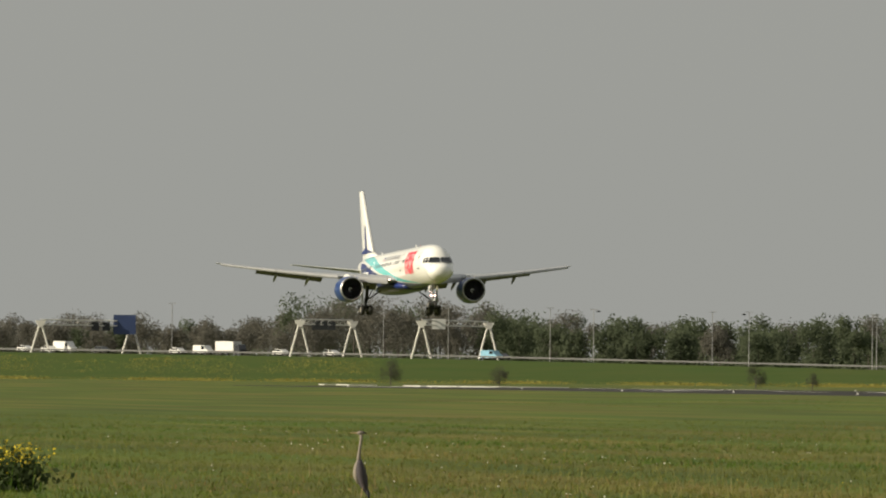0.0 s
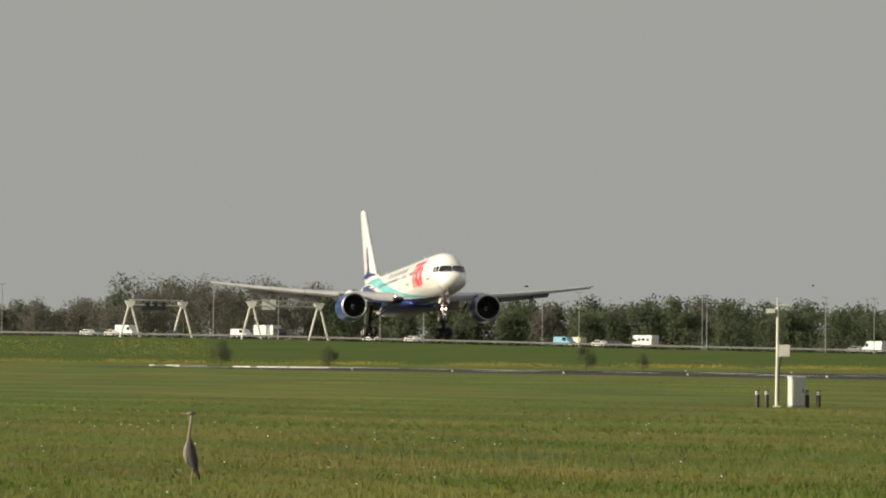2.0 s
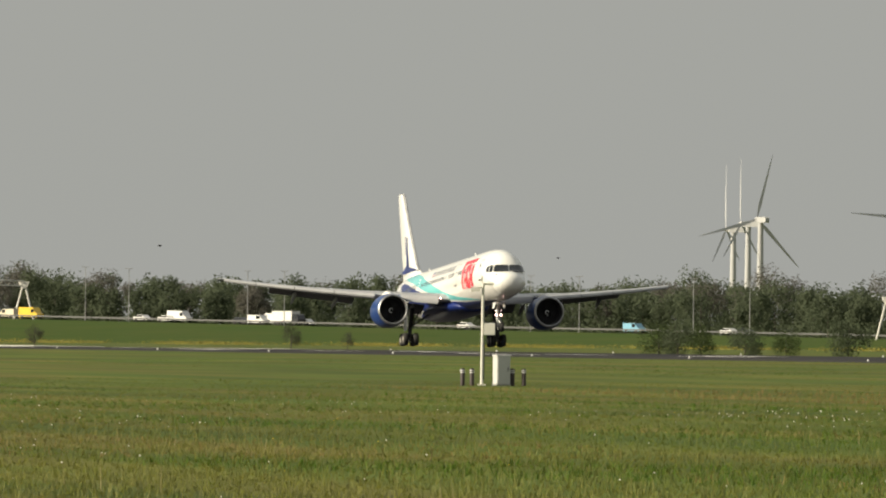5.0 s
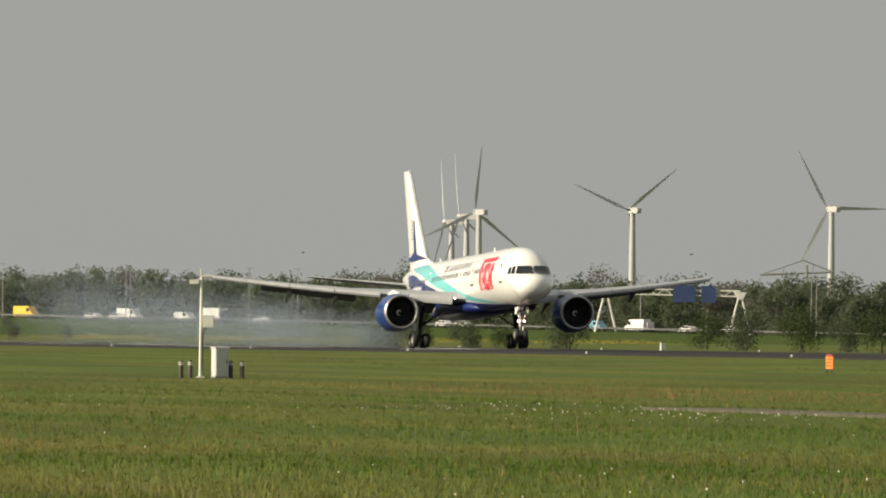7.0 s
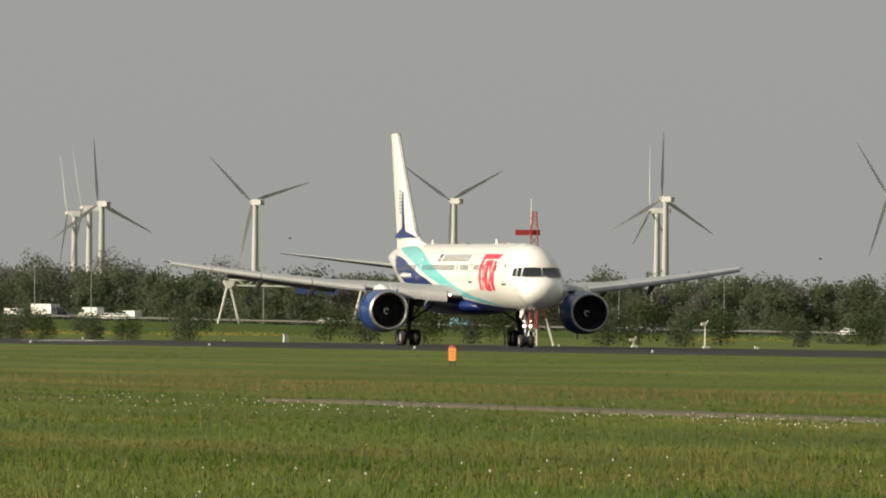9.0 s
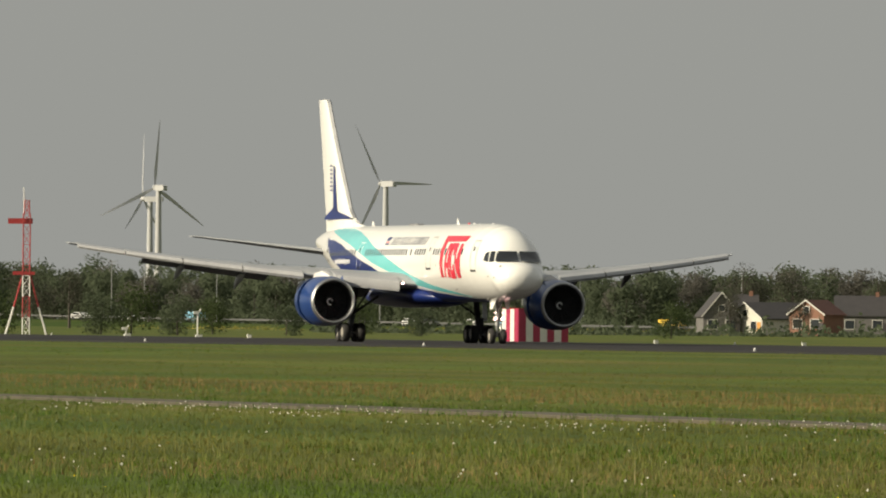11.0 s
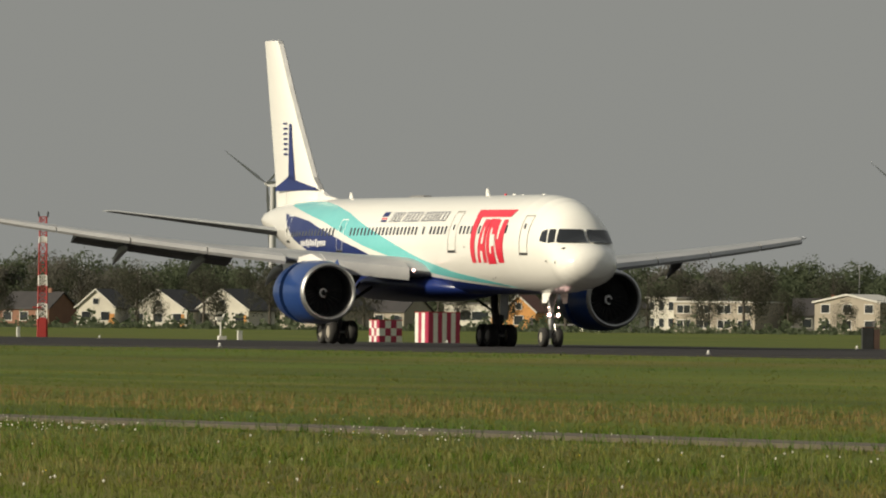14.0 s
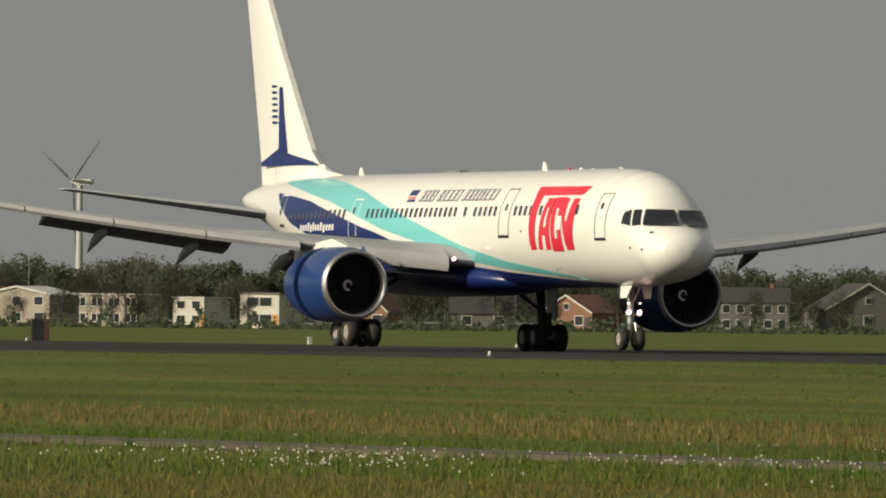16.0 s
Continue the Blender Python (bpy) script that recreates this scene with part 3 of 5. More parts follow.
ngear = part("nose_gear", Mesh().rod((18.30, 0, 2.6), (18.37, 0, .95), .13, .12, 10).rod((18.37, 0, 1.1), (18.37, 0, .35), .085, .085, 8).rod((18.37, -.42, .41), (18.37, .42, .41), .06, .06, 8).rod((18.3, 0, 1.5), (19.5, 0, 2.5), .05, .05, 6)
             .box((18.6, 0, 1.28), (.16, .52, .12)).rod((18.5, .12, 1.0), (18.62, .14, .7), .03, .03, 6), STEEL, plane, "grey nose gear leg", at=pose(0, 0, 0))
for y in (-.31, .31):
    wheel(ngear, 18.37, y, .41, .41, .30)
for y in (-.20, .20):
    part("taxi_light", Mesh().lathe([(-.06, .02), (-.05, .07), (.02, .085), (.05, .06), (.06, .01)], (18.72, y, 1.36), n=14), LAMP, ngear, "lit round taxi light")
    part("small_light", Mesh().lathe([(-.02, .01), (-.015, .03), (.015, .03), (.02, .01)], (18.70, y * 1.1, 1.68), n=10), LAMP, ngear, "lit small lamp")
for sd in (-1, 1):
    part("nose_gear_door", Mesh().loft([[(19.5, sd * .38, 2.36), (18.3, sd * .38, 2.36)], [(19.1, sd * .46, 1.86), (18.5, sd * .46, 1.86)]], False, False), WHITE, ngear, "white nose gear door")
MAIN_GEAR.append(ngear)


# ---- motorway on its embankment ----
MOTOR = [(1.0, 3470, 6.4), (3.0, 3350, 6.0), (5.7, 3200, 5.6), (7.4, 3090, 4.9), (9.3, 2980, 3.25), (10.2, 2930, 2.7), (11.5, 2850, 1.75), (13, 2760, .8), (14.9, 2620, .05), (17, 2540, -.1), (20, 2480, -.1), (26, 2400, -.1)]


def motor(az, across=0.0):
    """A point of the motorway's surface at a bearing."""
    q = [m[0] for m in MOTOR]
    return bearing(az, float(np.interp(az, q, [m[1] for m in MOTOR])) + across, float(np.interp(az, q, [m[2] for m in MOTOR])))


GREEN = mat("embankment_grass", (0.043, 0.078, 0.013), (0.066, 0.084, 0.018), 0.05, 0.9, bump=0.4)
GREEN.node_tree.nodes["Principled BSDF"].inputs["Specular IOR Level"].default_value = 0.08
emb, road = Mesh(), Mesh()
azs = [1 + 0.25 * i for i in range(98)]
rows = []
for az in azs:
    c = motor(az)
    foot = bearing(az, c.xy.length - 60 - 22 * c.z, -0.36)
    rows.append([foot, motor(az, -17) - Vector((0, 0, .12)), motor(az, 17) - Vector((0, 0, .12)), bearing(az, c.xy.length + 50, -0.4)])
emb.loft(rows, False, False)
thing("embankment", "green grass embankment carrying the motorway", "embankment", "", emb, GREEN, kind="structure")
road.loft([[motor(a, -15), motor(a, 15)] for a in azs], False, False)
thing("motorway", "grey asphalt motorway on an embankment", "road", "", road, mat("road_asphalt", (0.10, 0.10, 0.10), (0.075, 0.075, 0.075), 0.1, 0.85), kind="structure")
RAIL = mat("galvanised_rail", (0.13, 0.13, 0.125), (0.10, 0.10, 0.10), 1, 0.7, metal=0.3)
for off in (-14.2, 0.0, 14.2):
    m = Mesh()
    for j in range(len(azs) - 1):
        a, b = motor(azs[j], off), motor(azs[j + 1], off)
        m.add([a + Vector((0, 0, .48)), b + Vector((0, 0, .48)), b + Vector((0, 0, .80)), a + Vector((0, 0, .80))], [(0, 1, 2, 3)])
        m.rod(a, a + Vector((0, 0, .6)), .06, .06, 5)
    thing("guard_rail", "galvanised steel guard rail along the motorway", "guard rail", "motorway guard rails", m, RAIL)

# yellow flowering strips at the foot of the embankment
YELLOW = mat("rapeseed_flowers", (0.26, 0.22, 0.03), (0.20, 0.18, 0.03), 2, 0.8, rand=0.25, island=True)


def tufts(points, h0, h1, w, rng, lean=0.35, blades=1):
    """Blades at the given places, each a bent sliver."""
    pts = np.repeat(np.asarray(points, float), blades, 0)
    n = len(pts)
    a, h = rng.uniform(0, 2 * math.pi, n), rng.uniform(h0, h1, n)
    ww = w * rng.uniform(.6, 1.4, n)
    if blades > 1:
        pts = pts + np.c_[rng.normal(0, w * 5, n), rng.normal(0, w * 5, n), np.zeros(n)]
    dx, dy = np.cos(a), np.sin(a)
    lx, ly = rng.normal(0, lean, n) * h, rng.normal(0, lean, n) * h
    v = np.empty((n, 3, 3))
    v[:, 0] = pts - np.c_[dx * ww, dy * ww, np.full(n, .03)]
    v[:, 1] = pts + np.c_[dx * ww, dy * ww, np.full(n, -.03)]
    v[:, 2] = pts + np.c_[lx, ly, h]
    return v.reshape(-1, 3)


def soup(name, verts, k, material):
    """A mesh of separate k-sided faces."""
    n = len(verts) // k
    me = bpy.data.meshes.new(name)
    me.vertices.add(len(verts))
    me.vertices.foreach_set("co", np.asarray(verts, np.float32).ravel())
    me.loops.add(n * k)
    me.loops.foreach_set("vertex_index", np.arange(n * k, dtype=np.int32))
    me.polygons.add(n)
    me.polygons.foreach_set("loop_start", np.arange(n, dtype=np.int32) * k)
    me.update(calc_edges=True)
    me.materials.append(material)
    return me


def leaves(centres, size, rng):
    """Leaf clumps: a bent four-sided face at each centre, turned at random."""
    n = len(centres)
    u = rng.normal(size=(n, 3))
    u /= np.linalg.norm(u, axis=1)[:, None]
    w = np.cross(u, rng.normal(size=(n, 3)))
    w /= np.linalg.norm(w, axis=1)[:, None]
    s = (size * rng.uniform(.5, 1.3, n))[:, None]
    v = np.empty((n, 4, 3))
    v[:, 0], v[:, 1], v[:, 2], v[:, 3] = centres - u * s, centres + w * s * .7, centres + u * s, centres - w * s * .6
    return v.reshape(-1, 3)


def sprays(centres, size, rng):
    """Single three-sided leaf sprays."""
    return leaves(centres, size, rng).reshape(-1, 4, 3)[:, :3].reshape(-1, 3)


def facing(centres, outward, size, rng, loose=.55):
    """Three-sided leaf sprays that face outwards and to the open field, a little at random."""
    n = len(centres)
    o = outward * .6 + np.array([-.15, -.6, .3]) + rng.normal(size=(n, 3)) * loose
    o /= np.linalg.norm(o, axis=1)[:, None]
    u = np.cross(o, rng.normal(size=(n, 3)))
    u /= np.linalg.norm(u, axis=1)[:, None]
    w = np.cross(o, u)
    s = (size * rng.uniform(.6, 1.3, n))[:, None]
    v = np.empty((n, 3, 3))
    v[:, 0], v[:, 1], v[:, 2] = centres - u * s, centres + w * s * .8, centres + u * s
    return v.reshape(-1, 3)


nrng = np.random.default_rng(11)
yp = []
for az0, az1, band_r, n in ((5.6, 11.5, (0.86, 0.885), 2400), (5.6, 7.3, (0.955, 0.985), 600), (8.8, 10.6, (0.90, 0.96), 260), (12.8, 15.5, (.80, .88), 320)):
    for _ in range(n):
        az = nrng.uniform(az0, az1)
        if math.sin(az * 9.1) + math.sin(az * 23.0) * .7 + math.sin(az * 57.0) * .6 < -0.1:
            continue
        c = motor(az)
        k = nrng.uniform(*band_r)
        full, z0 = c.xy.length, -.36
        foot = full - 60 - 22 * c.z
        d = full * k
        z = z0 if d < foot else z0 + (d - foot) / (full - 17 - foot) * (c.z - z0)
        p = bearing(az, d, z)
        yp.append((p.x, p.y, p.z + .25))
cl = np.repeat(np.array(yp), 14, 0) + nrng.normal(0, 1, (len(yp) * 14, 3)) * np.array([2.6, 3.0, .22])
ob = new("flowering_weeds", soup("flowering_weeds", leaves(cl, .13, nrng), 4, YELLOW))
tagged(ob, "yellow flowering weeds along the foot of the embankment", "flowers", "", "stuff")


# ---- woods ----
def leaf_material(name, c1, c2):
    m = mat(name, c1, c2, 0.25, 0.8, rand=0.09, island=True)
    p = m.node_tree.nodes["Principled BSDF"]
    p.inputs["Specular IOR Level"].default_value = 0.15
    # thin leaves let half of the light through
    n, l = m.node_tree.nodes, m.node_tree.links
    tr, mx = n.new("ShaderNodeBsdfTranslucent"), n.new("ShaderNodeMixShader")
    mx.inputs[0].default_value = 0.5
    l.new(p.inputs["Base Color"].links[0].from_socket, tr.inputs[0])
    l.new(p.outputs[0], mx.inputs[1])
    l.new(tr.outputs[0], mx.inputs[2])
    l.new(mx.outputs[0], n["Material Output"].inputs[0])
    return m


# LEAF and TWIG are lightened and greyed: distance haze put into their colour
LEAF = leaf_material("hazy_foliage", (0.090, 0.112, 0.066), (0.098, 0.116, 0.070))
LEAF_LIGHT = leaf_material("young_foliage", (0.068, 0.092, 0.036), (0.060, 0.080, 0.032))
TWIG = leaf_material("hazy_twigs", (0.132, 0.128, 0.108), (0.138, 0.128, 0.108))
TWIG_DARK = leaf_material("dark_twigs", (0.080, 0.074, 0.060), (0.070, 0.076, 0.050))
BARK = mat("bark", (0.075, 0.065, 0.05), (0.05, 0.042, 0.035), 0.8, 0.9, bump=0.4)


def crown_points(h, r, n, rng, low=0.22, ways=False):
    """Places of leaf clumps in a lumpy crown, and the way that each faces."""
    lumps, turned = [], []
    for _ in range(11):
        a, z = rng.uniform(0, 2 * math.pi), rng.uniform(low + .1, .88)
        k = r * (.75 - abs(z - .55) * .8)
        lumps.append((k * math.cos(a), k * math.sin(a), z * h, r * rng.uniform(.40, .64)))
    lumps.append((0, 0, h * .8, r * .55))
    out = []
    per = n // len(lumps)
    for x, y, z, q in lumps:
        d = rng.normal(size=(per, 3))
        d /= np.linalg.norm(d, axis=1)[:, None]
        turned.append(d.copy())
        d *= (q * rng.uniform(.12, 1.05, per) ** .6)[:, None]
        out.append(d * np.array([1, 1, 1.12]) + np.array([x, y, z]))
    p = np.concatenate(out)
    keep = p[:, 2] > h * low * .6
    return (p[keep], np.concatenate(turned)[keep]) if ways else p[keep]


def trunk(h, r, rng, limbs=6):
    m = Mesh().rod((0, 0, -.2), (.1, .05, h * .45), .028 * h, .018 * h, 8).rod((.1, .05, h * .45), (0, .1, h * .85), .018 * h, .006 * h, 6)
    for _ in range(limbs):
        a, z = rng.uniform(0, 2 * math.pi), rng.uniform(.25, .6) * h
        m.rod((0.05, 0.05, z), (r * .65 * math.cos(a), r * .65 * math.sin(a), z + h * rng.uniform(.14, .3)), .010 * h, .003 * h, 5)
    return m


# the wood behind the motorway: too many trees to count
wrng = np.random.default_rng(5)
parts_dark, parts_bare, trunks = [], [], Mesh()


def wood_height(az):
    """How high the tree tops stand over the ground there, in metres at 3000 m."""
    return float(np.interp(az, [3, 5.6, 6.05, 6.3, 6.7, 6.95, 7.3, 7.6, 8.0, 8.6, 9.3, 10.5, 11.5, 13, 15, 16.5, 18.5, 20, 22.5, 26], [10, 10.2, 10.4, 9.4, 9.8, 14.2, 15, 14.2, 12.0, 12.2, 12.2, 12.8, 13.2, 13, 13.6, 14.2, 13.6, 13.8, 13, 13]))


for k in range(660):
    az = 4.2 + k * 20.2 / 660 + wrng.normal(0, .02)
    layer = wrng.integers(0, 3)
    dist = float(np.interp(az, [m[0] for m in MOTOR], [m[1] for m in MOTOR])) + 45 + layer * 70 + (250 if az < 6.8 else 0) + wrng.uniform(0, 60)
    h = wood_height(az) * dist / 3000 * wrng.uniform(.78, 1.06) * (1.0 if layer else .9)
    if wrng.random() < .10:
        h *= 1.1
    r = h * wrng.uniform(.30, .44)
    bare = wrng.random() < (.85 if az < 7.7 else .12 if az < 14.5 else .30 if az < 16.8 else .25)
    p = bearing(az, dist, -.4 + max(0, motor(az).z * .6))
    n = 1500 if not bare else 2000
    q, o = crown_points(h, r, n, wrng, .04 if not bare else .25, True)
    (parts_bare if bare else parts_dark).append((q + np.array(p), o))
    trunks.rod(p, p + Vector((0, 0, h * .6)), .02 * h, .008 * h, 5)
    # undergrowth
    c = np.array(p)[None] + wrng.normal(0, 1, (200, 3)) * np.array([5, 5, 1.3]) + np.array([0, 0, 1.6])
    parts_dark.append((c, wrng.normal(size=c.shape) * .5 + np.array([-.4, -.4, .6])))
wood = new("woodland", soup("woodland", facing(*(np.concatenate([q[i] for q in parts_dark]) for i in (0, 1)), .415, wrng), 3, LEAF))
tagged(wood, "dense dark green belt of trees behind the motorway", "trees", "", "stuff")
wood2 = new("bare_woodland", soup("bare_woodland", facing(*(np.concatenate([q[i] for q in parts_bare]) for i in (0, 1)), .32, wrng, .8), 3, TWIG))
tagged(wood2, "brownish half-bare spring trees in the belt", "trees", "", "stuff")
tagged(thing("woodland_trunks", "thin dark trunks within the tree belt", "trees", "", trunks, BARK, kind="stuff"))


# single trees and bushes in front
def make_tree(h, r, seed, leaf, n, size, label, category="tree", name="tree", group="", low=.2):
    rg = np.random.default_rng(seed)
    t = thing(name, label, category, group)
    part("trunk", trunk(h, r, rg), BARK, t)
    c = new("crown", soup("crown", leaves(crown_points(h, r, n, rg, low), size, rg), 4, leaf))
    c.parent = t
    return t


SHRUB = "round leafy green shrub in the airfield grass"
BARE = "half-bare spring tree with fine brown twigs"
shrub = [make_tree(4.2, 2.6, s, LEAF_LIGHT if s == 31 else LEAF, 2600, .13, SHRUB, "bush", "shrub", "shrubs beyond the runway", .02) for s in (31, 32)]
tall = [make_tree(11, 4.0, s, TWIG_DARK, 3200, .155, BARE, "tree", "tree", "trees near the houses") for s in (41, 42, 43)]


def stand(kinds, i, p, k, first):
    m = Matrix.Translation(p) @ Matrix.Rotation(i * 2.1, 4, "Z")
    src = kinds[i % len(kinds)]
    if id(src) not in first:
        first.add(id(src))
        src.matrix_basis = m
        src.scale = (k, k, k)
        return src
    c = copy_thing(src, m)
    c.scale = (k, k, k)
    return c


used = set()
# bearing, distance, size
for i, (az, d, k) in enumerate([(10.28, 1250, .64), (10.36, 1240, .70), (10.45, 1260, .60), (10.63, 1200, .60), (10.80, 1300, .5), (11.05, 1290, .8), (11.62, 1600, .9), (11.78, 1500, 1.0), (12.0, 1420, .95), (12.16, 1500, .8), (12.33, 1390, .9), (12.75, 1400, .9),
                                (12.87, 1450, 1.05), (13.06, 1380, .85), (13.2, 1500, .8), (13.5, 1450, .7), (13.8, 1600, .8), (14.05, 1500, .7), (15.06, 1500, .8), (16.0, 1800, .6)]):
    stand(shrub, i, bearing(az, d, -.37), k, used)
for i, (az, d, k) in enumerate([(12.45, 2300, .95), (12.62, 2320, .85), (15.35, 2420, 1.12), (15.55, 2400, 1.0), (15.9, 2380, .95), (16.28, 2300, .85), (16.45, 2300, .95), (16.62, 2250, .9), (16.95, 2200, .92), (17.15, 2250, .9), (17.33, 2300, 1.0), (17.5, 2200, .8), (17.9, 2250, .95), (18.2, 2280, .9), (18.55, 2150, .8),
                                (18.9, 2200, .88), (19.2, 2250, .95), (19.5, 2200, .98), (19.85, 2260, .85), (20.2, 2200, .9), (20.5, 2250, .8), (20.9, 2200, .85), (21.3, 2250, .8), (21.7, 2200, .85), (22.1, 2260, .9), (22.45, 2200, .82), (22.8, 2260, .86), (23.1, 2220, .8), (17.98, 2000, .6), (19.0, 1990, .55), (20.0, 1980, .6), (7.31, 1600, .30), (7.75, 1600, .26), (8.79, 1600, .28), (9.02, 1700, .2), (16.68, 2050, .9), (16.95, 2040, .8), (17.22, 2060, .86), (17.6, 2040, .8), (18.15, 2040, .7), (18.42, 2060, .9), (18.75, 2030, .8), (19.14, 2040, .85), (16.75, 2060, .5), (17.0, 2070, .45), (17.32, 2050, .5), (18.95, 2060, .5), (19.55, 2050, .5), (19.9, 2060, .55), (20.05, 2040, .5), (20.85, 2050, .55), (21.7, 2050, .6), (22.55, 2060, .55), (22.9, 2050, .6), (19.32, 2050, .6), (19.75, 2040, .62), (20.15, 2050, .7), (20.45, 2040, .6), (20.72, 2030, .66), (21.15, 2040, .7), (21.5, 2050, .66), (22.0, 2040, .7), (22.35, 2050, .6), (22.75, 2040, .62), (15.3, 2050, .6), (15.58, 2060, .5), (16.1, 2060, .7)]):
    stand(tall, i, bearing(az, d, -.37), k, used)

# hedge and low scrub at the far edge of the field, before the houses
hr = np.random.default_rng(21)
hp = []
for _ in range(14000):
    az = hr.uniform(13.6, 24.5)
    bump = .55 + .35 * math.sin(az * 31) + .3 * math.sin(az * 83 + 1)
    p = bearing(az, hr.uniform(1890, 1930), -.35 + abs(hr.normal(0, .5)) * max(.2, bump) * 2.3)
    hp.append(tuple(p))
hedge = new("field_hedge", soup("field_hedge", leaves(np.array(hp), .38, hr), 4, LEAF))
tagged(hedge, "low uneven dark hedge at the edge of the field", "hedge", "", "stuff")


# ---- wind turbines on the skyline ----
# duller tower and paler blades: the haze before them is mixed into both colours
TURBINE = mat("turbine_hazy_white", (0.45, 0.45, 0.45), (0.40, 0.40, 0.40), 0.1, 0.5)
BLADE = mat("turbine_blade_hazy_grey", (0.52, 0.52, 0.53), (0.46, 0.46, 0.47), 0.1, 0.5)
ROTORS = []


def wind_turbine(az, dist, px, phase, rate=62, yaw=28, r=22.0):
    z = H + px / 25000 * dist
    t = thing("wind_turbine", "tall white three-bladed wind turbine beyond the trees", "wind turbine", "wind turbines", at=Matrix.Translation(bearing(az, dist, 0)) @ Matrix.Rotation(radians(-az + yaw), 4, "Z"))
    part("tower", Mesh().rod((0, 0, -1), (0, 0, z - .6), 1.45, .85, 20), TURBINE, t, smooth=True)
    part("nacelle", Mesh().loft([[(sx * .95 * k, y, z + sz * .95 * k - .1) for sx, sz in ((-1, -1), (1, -1), (1, .9), (-1, .9))] for y, k in ((-4.6, .75), (-4.0, 1), (1.2, 1), (1.9, .7))]), TURBINE, t, "white nacelle")
    rot = part("rotor", Mesh().lathe([(1.9, .9), (2.6, .85), (3.3, .5), (3.6, .05)], axis="y", n=16), TURBINE, t, "hub with three blades", smooth=True)
    for k in range(3):
        a = 2 * math.pi * k / 3
        u = Vector((math.sin(a), 0, math.cos(a)))
        w = Vector((math.cos(a), 0, -math.sin(a)))
        rings = []
        for f, ch in ((.03, .5), (.10, .75), (.22, 1.25), (.5, .9), (.8, .55), (1.0, .16)):
            c = u * (f * r) + Vector((0, 2.6, 0))
            rings.append([c + w * ch * .35 + Vector((0, .10, 0)), c - w * ch * .65 + Vector((0, -.12 * ch, 0)), c - w * ch * .2 + Vector((0, .25 * ch, 0))])
        part("blade", Mesh().loft(rings), BLADE, rot, smooth=True)
    ROTORS.append((rot, z, phase, rate))


# bearing, distance, height over the horizon, turn of the rotor at the start, its speed, the way it faces
for a in ((10.69, 4600, 216, 100, 55), (10.64, 4750, 208, 94, 53, 72), (10.58, 4850, 198, 94, 53, 76), (11.313, 4600, 221.6, 46, 69.5), (12.12, 4600, 227, 8, 46), (12.977, 4600, 233.6, 43), (12.943, 4850, 213.4, 40, 62, 72), (13.898, 4600, 244.4, 86, 66, 40), (17.227, 4600, 238.4, 27, 62, 50, 24), (19.812, 4600, 237.8, 22, 62, 62, 24)):
    wind_turbine(*a)

# a crane behind the trees
cr = thing("crane", "grey lattice crane jib behind the trees", "crane", at=Matrix.Translation(bearing(12.02, 4300, 0)) @ Matrix.Rotation(radians(-12), 4, "Z"))
part("mast", Mesh().rod((0, 0, 0), (0, 0, 23), .7, .5, 6), STEEL, cr)
part("jib", Mesh().rod((-14, 0, 20), (8, 0, 21), .35, .35, 5).rod((-14, 0, 20), (-1, 0, 24.5), .2, .2, 5).rod((8, 0, 21), (-1, 0, 24.5), .2, .2, 5).rod((-7, 0, 20.4), (-7, 0, 22.2), .15, .15, 4).rod((2, 0, 20.7), (2, 0, 23), .15, .15, 4), STEEL, cr)

# ---- lattice mast, antenna mast, striped huts ----
MRED = mat("signal_red", (0.36, 0.035, 0.032), (0.28, 0.03, 0.03), 1, 0.5)
MWHITE = mat("signal_white", (0.74, 0.72, 0.68), (0.62, 0.60, 0.57), 1, 0.5)
PINK = mat("signal_purple_red", (0.36, 0.025, 0.075), (0.29, 0.02, 0.06), 0.6, 0.5)


def lattice(w0, w1, z0, z1, steps, r=.05):
    m = Mesh()
    cs = [(-1, -1), (1, -1), (1, 1), (-1, 1)]
    for k in range(steps):
        za, zb = z0 + (z1 - z0) * k / steps, z0 + (z1 - z0) * (k + 1) / steps
        wa, wb = (w0 + (w1 - w0) * k / steps) / 2, (w0 + (w1 - w0) * (k + 1) / steps) / 2
        for i in range(4):
            j = (i + 1) % 4
            m.rod((cs[i][0] * wa, cs[i][1] * wa, za), (cs[i][0] * wb, cs[i][1] * wb, zb), r, r, 5)
            m.rod((cs[i][0] * wa, cs[i][1] * wa, za), (cs[j][0] * wb, cs[j][1] * wb, zb), r * .6, r * .6, 4)
            m.rod((cs[i][0] * wb, cs[i][1] * wb, zb), (cs[j][0] * wb, cs[j][1] * wb, zb), r * .6, r * .6, 4)
    return m


mast = thing("lattice_mast", "red and white steel lattice mast with splayed legs", "mast", at=Matrix.Translation(bearing(12.444, 1085, -.35)) @ Matrix.Rotation(radians(-12), 4, "Z"))
for k in range(6):
    part("mast_section", lattice(.55, .52, 1.6 * k, 1.6 * (k + 1), 2), MRED if k % 2 else (MWHITE if k < 4 else MRED), mast, "red section" if k % 2 else "white section")
part("spire", Mesh().rod((-.2, 0, 9.6), (-.25, 0, 11.6), .07, .03, 6), MWHITE, mast)
part("top_frame", lattice(.4, .35, 9.6, 10.6, 2), MRED, mast)
part("antenna_arm", Mesh().box((-.5, 0, 9.0), (1.9, .3, .42)), MRED, mast, "red antenna box")
part("platform", Mesh().box((-.2, 0, 5.0), (1.7, .6, .25)), MRED, mast)
